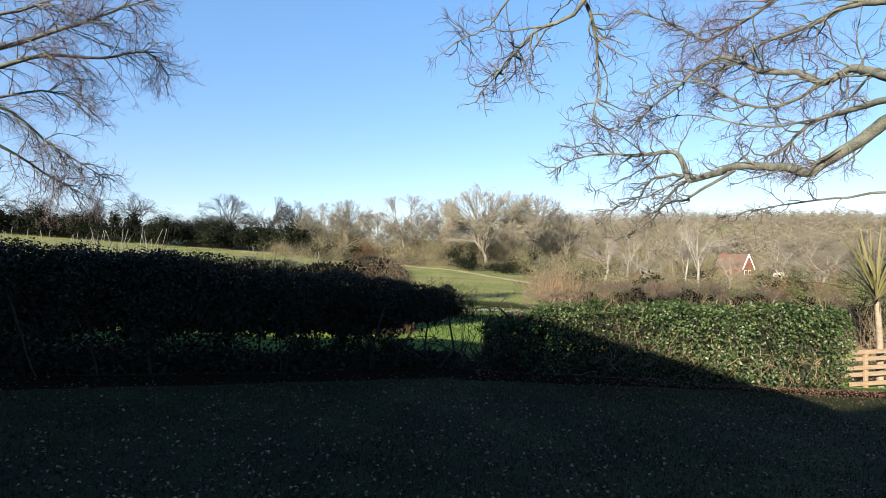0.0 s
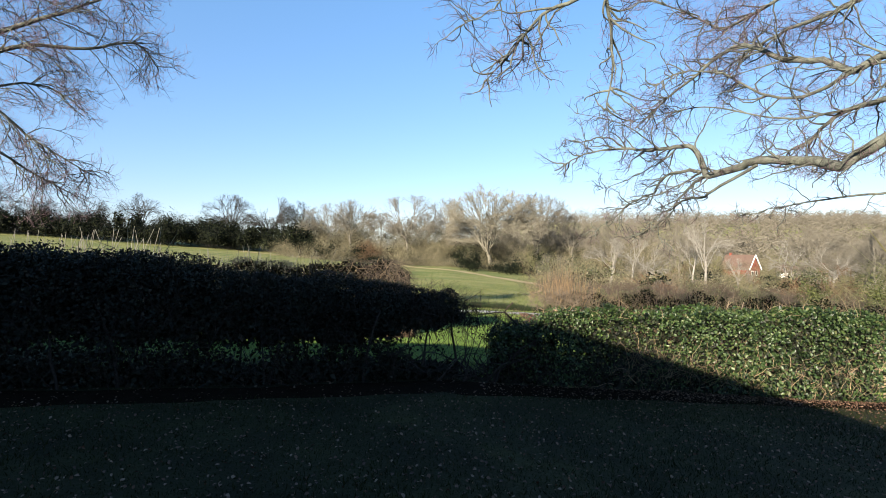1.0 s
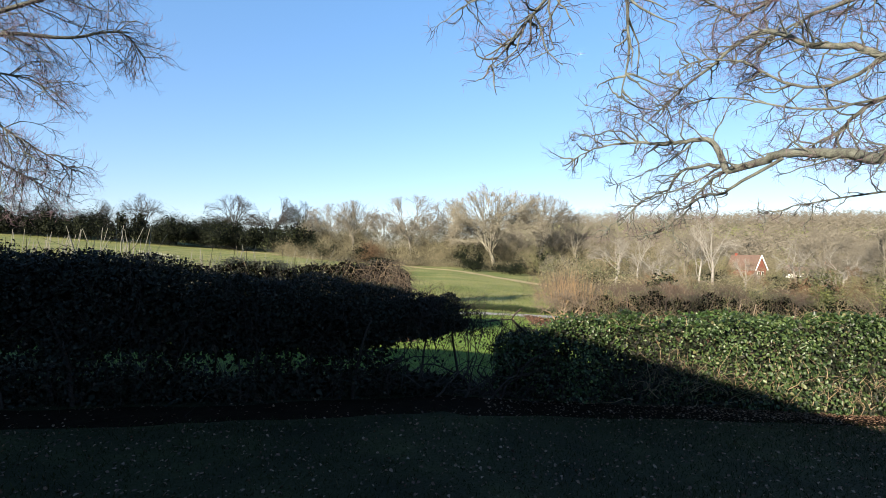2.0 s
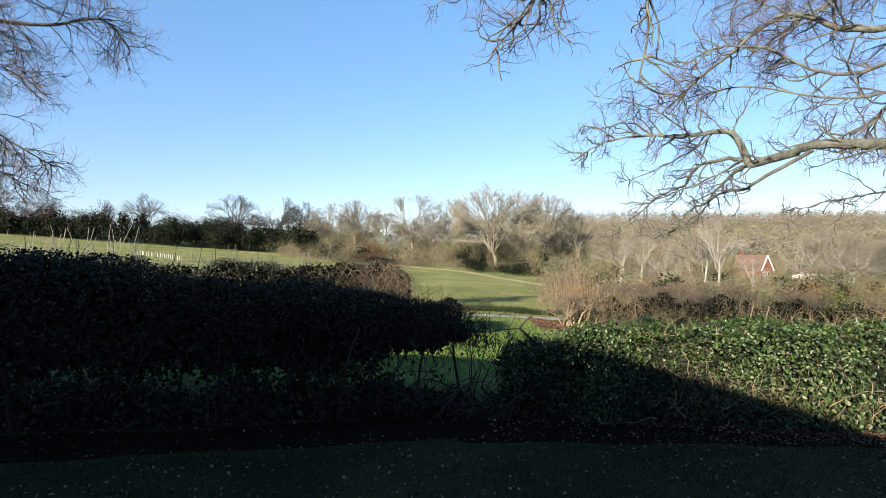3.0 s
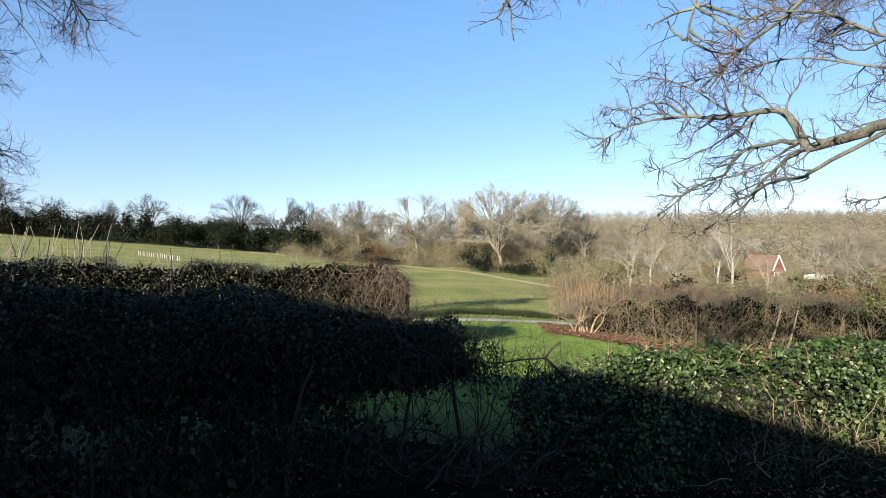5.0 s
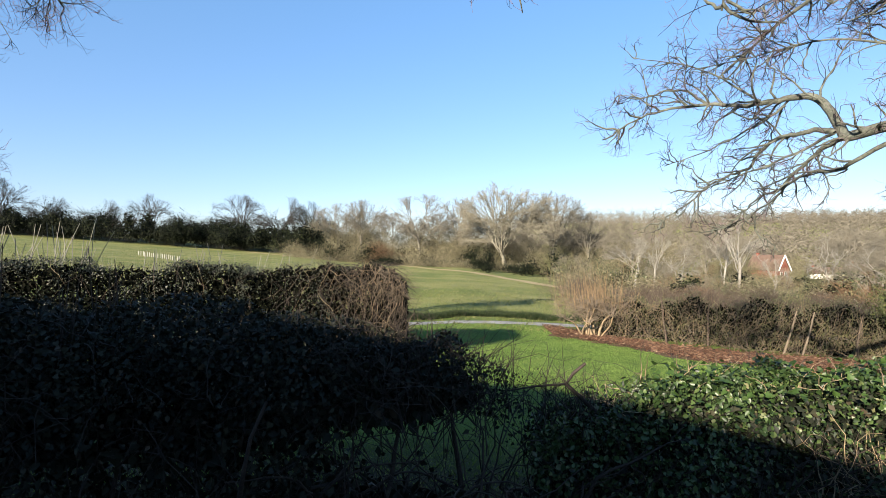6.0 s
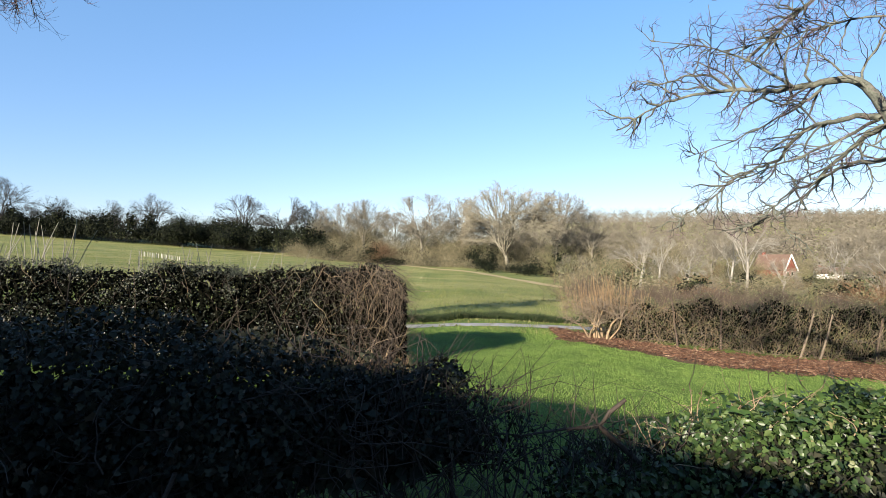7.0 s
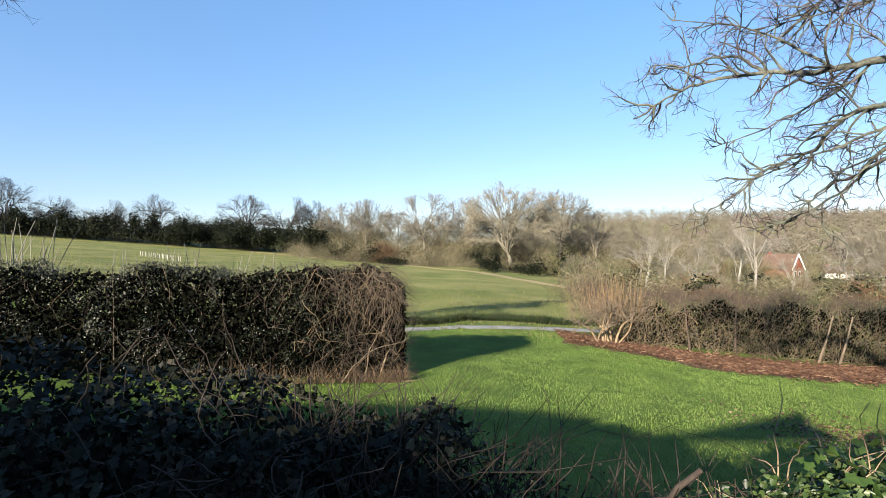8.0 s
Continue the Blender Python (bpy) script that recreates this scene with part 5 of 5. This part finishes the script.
ok = (y > hedge_line_near(x) + 0.2) & (y < np.interp(x, [-6, -2, 4.2, 4.9, 6.6, 8.9, 12, 17, 28], [25.5, 27, 29.5, 27.4, 25.9, 24.0, 23.6, 24.3, 24.8]) + 0.25 * np.sin(x * 2.3) + gr.normal(0, 0.2, 330000)) & ~((x < -1) & (np.abs(y - 19.1 - 0.22 * x) < 1.0))
grass("meadow_grass", "bright green short grass beyond the hedge", M_BLADE, x[ok], y[ok], 0.02, 0.055, 0.010, 62)
d = gr.uniform(27.5, 100, 130000)
b = gr.uniform(-1.0, 0.34, 130000)
y, k = farther(b, d)
x = b * y
ok = np.abs(y - np.interp(x, [-30, -10, -2, 5.2, 14, 40], [19.5, 24.6, 27.8, 31.2, 34, 40])) > 0.35 + 0.25 * np.sin(x * 3.1) + 0.2 * np.sin(x * 7.7)
ok &= np.abs(y - np.interp(x, [q[0] for q in TRACK], [q[1] for q in TRACK])) > 2.6 + gr.normal(0, 0.5, len(x))
grass("field_grass", "rough olive and straw field grass", M_FIELD, x[ok], y[ok], 0.05, 0.14, 0.045 * k[ok], 63)
n = 24000
x = gr.uniform(-7, 10, n)
y = np.interp(x, [-30, -10, -2, 5.2, 14, 40], [19.5, 24.6, 27.8, 31.2, 34, 40]) + 1.7 + 0.5 * np.sin(x * 0.9) + np.abs(gr.normal(0, 0.8, n))
grass("sedge_bank", "dark rough grass along the far side of the path", M_SEDGE, x, y, 0.15, 0.38, 0.03, 64)
y = gr.uniform(2.4, 9.0, 9000)
x = gr.uniform(-1, 1, 9000) * (0.95 * y + 1)
ok = y < hedge_line_near(x)
fallen("lawn_leaves", "scattered pale dead leaves lying on the lawn", M_LITTER, x[ok], y[ok], 0.014, 0.042, 65)
x = gr.uniform(0.5, 13, 9000)
y = hedge_line_near(x) - 0.28 - np.abs(gr.normal(0, 0.42, 9000))
ok = gr.uniform(0, 1, 9000) < np.clip((x - 0.5) / 5, 0.25, 1)
fallen("hedge_leaves", "brown leaf litter along the foot of the hedge", M_LITTER, x[ok], y[ok], 0.018, 0.045, 66)
x = gr.uniform(4.2, 26, 60000)
y = np.interp(x, [4.9, 6.6, 8.9, 12, 17, 28], [28.4, 27.3, 25.6, 25.3, 26.0, 26.5]) + gr.normal(0, 0.8, 60000)
n = len(x)
v, f = slivers(np.stack([x, y, land(x, y) + gr.uniform(0.04, 0.07, n)], -1), np.stack([gr.normal(0, 0.09, n), gr.normal(0, 0.09, n), gr.normal(0.01, 0.03, n)], -1), gr.uniform(0.02, 0.07, n), gr)
tagged(new("mulch_litter", mesh_of("mulch_litter", v, f, M_CHIP)), "red-brown leaf litter on the mulch bed", "leaf litter", kind="stuff")
x, y = gr.normal(7.4, 1.0, 1500), gr.normal(16.0, 1.1, 1500)
fallen("meadow_leaves", "thin brown litter lying on the grass", M_LITTER, x, y, 0.04, 0.09, 68)

# ---------------------------------------------------------------- fence, palm and dry growth by the fence
def box(x0, x1, y0, y1, z0, z1, bevel=0.006):
    bm = bmesh.new()
    bmesh.ops.create_cube(bm, size=1)
    for q in bm.verts:
        q.co = Vector(((x0 + x1) / 2 + q.co.x * (x1 - x0), (y0 + y1) / 2 + q.co.y * (y1 - y0), (z0 + z1) / 2 + q.co.z * (z1 - z0)))
    if bevel:
        bmesh.ops.bevel(bm, geom=bm.edges[:], offset=bevel, segments=1, affect="EDGES")
    return bm


def solid(name, bm, mat):
    me = bpy.data.meshes.new(name)
    bm.to_mesh(me)
    bm.free()
    me.materials.append(mat)
    return me


def fence():
    rng = np.random.default_rng(80)
    base = land_point(8.85, 11.15)
    root = thing("slatted_fence", "low slatted fence of new pale timber beside the hedge", "fence", base)
    root.rotation_euler = (0, 0, radians(12))
    for k, (z, off) in enumerate(((0.02, -0.05), (0.20, 0.03), (0.37, -0.05), (0.54, 0.03), (0.71, -0.05))):
        part("rail", solid("rail", box(-0.05 + rng.uniform(-0.03, 0.03), 2.9, off, off + 0.022, z, z + 0.095), M_TIMBER), root)
    for x in (0.42, 1.5, 2.6):
        part("post", solid("post", box(x, x + 0.09, -0.025, 0.028, -0.1, 0.80), M_TIMBER), root)


def palm():
    rng = np.random.default_rng(81)
    foot = land_point(10.05, 11.75)
    root = thing("cabbage_palm", "pale-stemmed palm with long yellow-green strap leaves", "palm", foot)
    top = np.array((9.86, 11.6, 0.62)) - np.array(foot)
    ln = np.array([(0, 0, -0.1), top * 0.5 + (0.03, 0, 0), top])
    v, f = tubes([(smooth_line(ln), np.linspace(0.075, 0.055, 9))], 10)
    part("trunk", mesh_of("trunk", v, f, M_PALMSTEM, True), root)
    v, f = tubes([(np.array([top - (0, 0, 0.03), top + (0, 0, 0.03), top + (0, 0, 0.08)]), np.array([0.066, 0.085, 0.05]))], 10)
    part("collar", mesh_of("collar", v, f, M_TWIG, True), root, "dark collar under the leaves")
    for k in range(64):
        az, el = rng.uniform(0, 6.28), rng.uniform(0.15, 1.5)
        way = np.array([np.cos(az) * np.cos(el), np.sin(az) * np.cos(el), np.sin(el)])
        ln = wander(rng, top, way, rng.uniform(1.1, 2.0), 8, 0.05, -0.10 * rng.uniform(0.1, 1.4))
        u = np.linspace(0, 1, 9)
        side = np.cross(way, (0.1, 0.2, 1.0))
        side /= np.linalg.norm(side)
        w = (0.022 * np.sin(np.pi * np.clip(u * 0.85 + 0.12, 0, 1)))[:, None] * side
        v = np.concatenate([ln - w, ln + (0, 0, -0.006), ln + w])
        i = np.arange(8)
        f = np.concatenate([np.stack([i, i + 9, i + 10, i + 1], -1), np.stack([i + 9, i + 18, i + 19, i + 10], -1)])
        part("leaf", mesh_of("leaf", v, f, M_STRAP), root)


def dry_clump(x0, y0, tall, count, seed, label):
    rng = np.random.default_rng(seed)
    root = thing("dry_grass_clump", label, "dry plant", land_point(x0, y0), "dry grass clumps by the fence")
    o = np.array(root.location)
    lines = []
    for _ in range(count):
        x, y = x0 + rng.normal(0, 0.35), y0 + rng.normal(0, 0.3)
        way = (rng.normal(0, 0.6), rng.normal(0, 0.5), 1)
        lines.append((wander(rng, (x, y, float(land(x, y))), way, tall * rng.uniform(0.6, 1.4), 8, 0.10, -0.16), np.linspace(0.007, 0.003, 9)))
    v, f = tubes(lines, 3)
    part("stem_tangle", mesh_of("stem_tangle", v - o, f, M_STRAW, True), root, kind="stuff")


fence()
palm()
for k, (x, y, h) in enumerate(((10.2, 14.2, 2.0), (11.4, 13.6, 2.2), (9.6, 15.6, 1.6), (12.6, 15.0, 2.2))):
    dry_clump(x, y, h, 130, 82 + k, "arching tangle of dry straw-coloured stems")


# ---------------------------------------------------------------- far houses, shelters and stakes
def gable_house(x, y, turn, length, width, eaves, ridge, label, wall_mat, board=True):
    """Ridge along its own x; the gable with white boards looks along +x."""
    base = land_point(x, y)
    root = thing("house", label, "house", base)
    root.rotation_euler = (0, 0, radians(turn))
    h = width / 2
    bm = bmesh.new()
    ring = [(-h, 0), (h, 0), (h, eaves), (0, ridge), (-h, eaves)]
    near = [bm.verts.new((0, a, b)) for a, b in ring]
    back = [bm.verts.new((-length, a, b)) for a, b in ring]
    bm.faces.new(near)
    bm.faces.new(back[::-1])
    for i in range(5):
        j = (i + 1) % 5
        bm.faces.new((near[i], back[i], back[j], near[j]))
    part("wall", solid("wall", bm, wall_mat), root)
    slope = math.atan2(ridge - eaves, h)
    for s in (-1, 1):
        bm = box(-length - 0.3, 0.35, -0.0, math.hypot(h, ridge - eaves) + 0.3, 0.02, 0.14, 0)
        bmesh.ops.transform(bm, verts=bm.verts[:], matrix=Matrix.Translation((0, 0, ridge + 0.02)) @ Matrix.Scale(s, 4, (0, 1, 0)) @ Matrix.Rotation(-slope, 4, "X"))
        bmesh.ops.recalc_face_normals(bm, faces=bm.faces[:])
        part("roof", solid("roof", bm, M_TILE), root)
        if board:
            bm = box(0.36, 0.46, 0, math.hypot(h, ridge - eaves) + 0.3, -0.16, 0.12, 0)
            bmesh.ops.transform(bm, verts=bm.verts[:], matrix=Matrix.Translation((0, 0, ridge + 0.02)) @ Matrix.Scale(s, 4, (0, 1, 0)) @ Matrix.Rotation(-slope, 4, "X"))
            part("bargeboard", solid("bargeboard", bm, M_WHITE), root, "white boards")
    for yy in (-0.75, 0.75):
        win = part("window", solid("window", box(0.02, 0.08, yy - 0.45, yy + 0.45, eaves - 1.6, eaves - 0.5, 0), M_WHITE), root)
        part("pane", solid("pane", box(0.085, 0.095, yy - 0.37, yy + 0.37, eaves - 1.52, eaves - 0.58, 0), M_PANE), win)
    part("chimney", solid("chimney", box(-length + 0.6, -length + 1.1, -0.25, 0.25, ridge - 0.4, ridge + 0.55, 0), M_BRICK), root)
    return root


def at_height(x, y, z):
    """How far a level z lies over the ground."""
    return z - float(land(x, y))


gable_house(71.6, 120, -62, 6.5, 4.4, at_height(71.6, 120, -2.0), at_height(71.6, 120, 1.2), "red-brick house with a steep gable and white boards", M_BRICK)
gable_house(88, 124, -25, 7.0, 5.0, at_height(88, 124, -3.0), at_height(88, 124, -1.7), "white-walled house low among the trees", M_WHITE, False)
gable_house(99, 128, -40, 6.0, 5.0, at_height(99, 128, -2.6), at_height(99, 128, -1.0), "brick house half hidden behind the thicket", M_BRICK, False)


def tree_tubes():
    rng = np.random.default_rng(90)
    v, f = tubes([(np.array([(0, 0, -0.05), (0, 0, 0.3), (0, 0, 0.55)]), np.array([0.035, 0.034, 0.035]))], 8)
    tube = mesh_of("tube", v, f, M_SHELTER, True)
    v, f = tubes([(np.array([(0.11, 0, -0.05), (0.11, 0, 0.4), (0.11, 0, 0.7)]), np.array([0.012, 0.012, 0.01]))], 6)
    stake = mesh_of("stake", v, f, M_TWIG)
    first = thing("tree_shelter", "white plastic tree shelter tube on a stake", "tree shelter", (0, 0, 0), "tree shelters on the field")
    part("tube", tube, first)
    part("stake", stake, first)
    for k in range(20):
        b = -0.607 + 0.0044 * k + rng.uniform(-0.001, 0.001)
        y, grown = (float(q) for q in farther(b, 66 - 0.25 * k + rng.uniform(-0.5, 0.5)))
        ob = first if k == 0 else copy_thing(first, Matrix())
        ob.matrix_basis = Matrix.Translation(land_point(b * y, y)) @ Matrix.Rotation(rng.uniform(-0.06, 0.06), 4, "X") @ Matrix.Scale(grown, 4)


tree_tubes()

for k, (x, y, h) in enumerate(((-7.3, 17.2, 2.35), (-5.6, 17.7, 2.3), (-3.1, 18.4, 2.6), (-2.5, 18.6, 2.5), (-4.4, 18.1, 2.2))):
    rs = np.random.default_rng(95 + k)
    root = thing("upright_shoot", "thin dark bare shoot standing above the hedge", "shoot", land_point(x, y), "bare shoots above the hedge")
    v, f = tubes([(wander(rs, (0, 0, -0.05), (0, 0, 1), h, 6, 0.02), np.linspace(0.016, 0.007, 7))], 6)
    part("stem", mesh_of("stem", v, f, M_TWIG, True), root)
rs = np.random.default_rng(130)
stalks = thing("dry_stalks", "tall bleached dry stalks standing behind the hedge", "dry stalks", land_point(-12.5, 19))
so = np.array(stalks.location)
for k in range(96):
    x, y = (rs.uniform(-16, -10.2), rs.uniform(18.0, 20.0)) if k < 74 else (rs.uniform(-9.5, -5.0), rs.uniform(19.0, 20.5))
    g = float(land(x, y))
    top = rs.uniform(1.95, 2.75) if k < 74 else rs.uniform(1.7, 2.2)
    ln = wander(rs, (x, y, g - 0.05), (rs.normal(0.12, 0.14), rs.normal(0, 0.08), 1), top - g, 6, 0.06)
    v, f = tubes([(ln, np.linspace(rs.uniform(0.013, 0.02), 0.007, 7))], 6)
    part("stalk", mesh_of("stalk", v - so, f, M_STALK, True), stalks)
n = 500
x = -4.5 - np.abs(gr.normal(0, 6, n))
y = 19.1 + 0.22 * x + 1.2 + np.abs(gr.normal(0, 1.4, n))
h = gr.uniform(1.0, 1.9, n) - land(x, y)
v, f = slivers(np.stack([x, y, land(x, y)], -1), np.stack([gr.normal(0.1, 0.45, n), gr.normal(0, 0.3, n), h], -1), gr.uniform(0.02, 0.05, n), gr)
tagged(new("dry_grass", mesh_of("dry_grass", v, f, M_STALK)), "thin pale dry grass standing behind the hedge", "dry grass", kind="stuff")
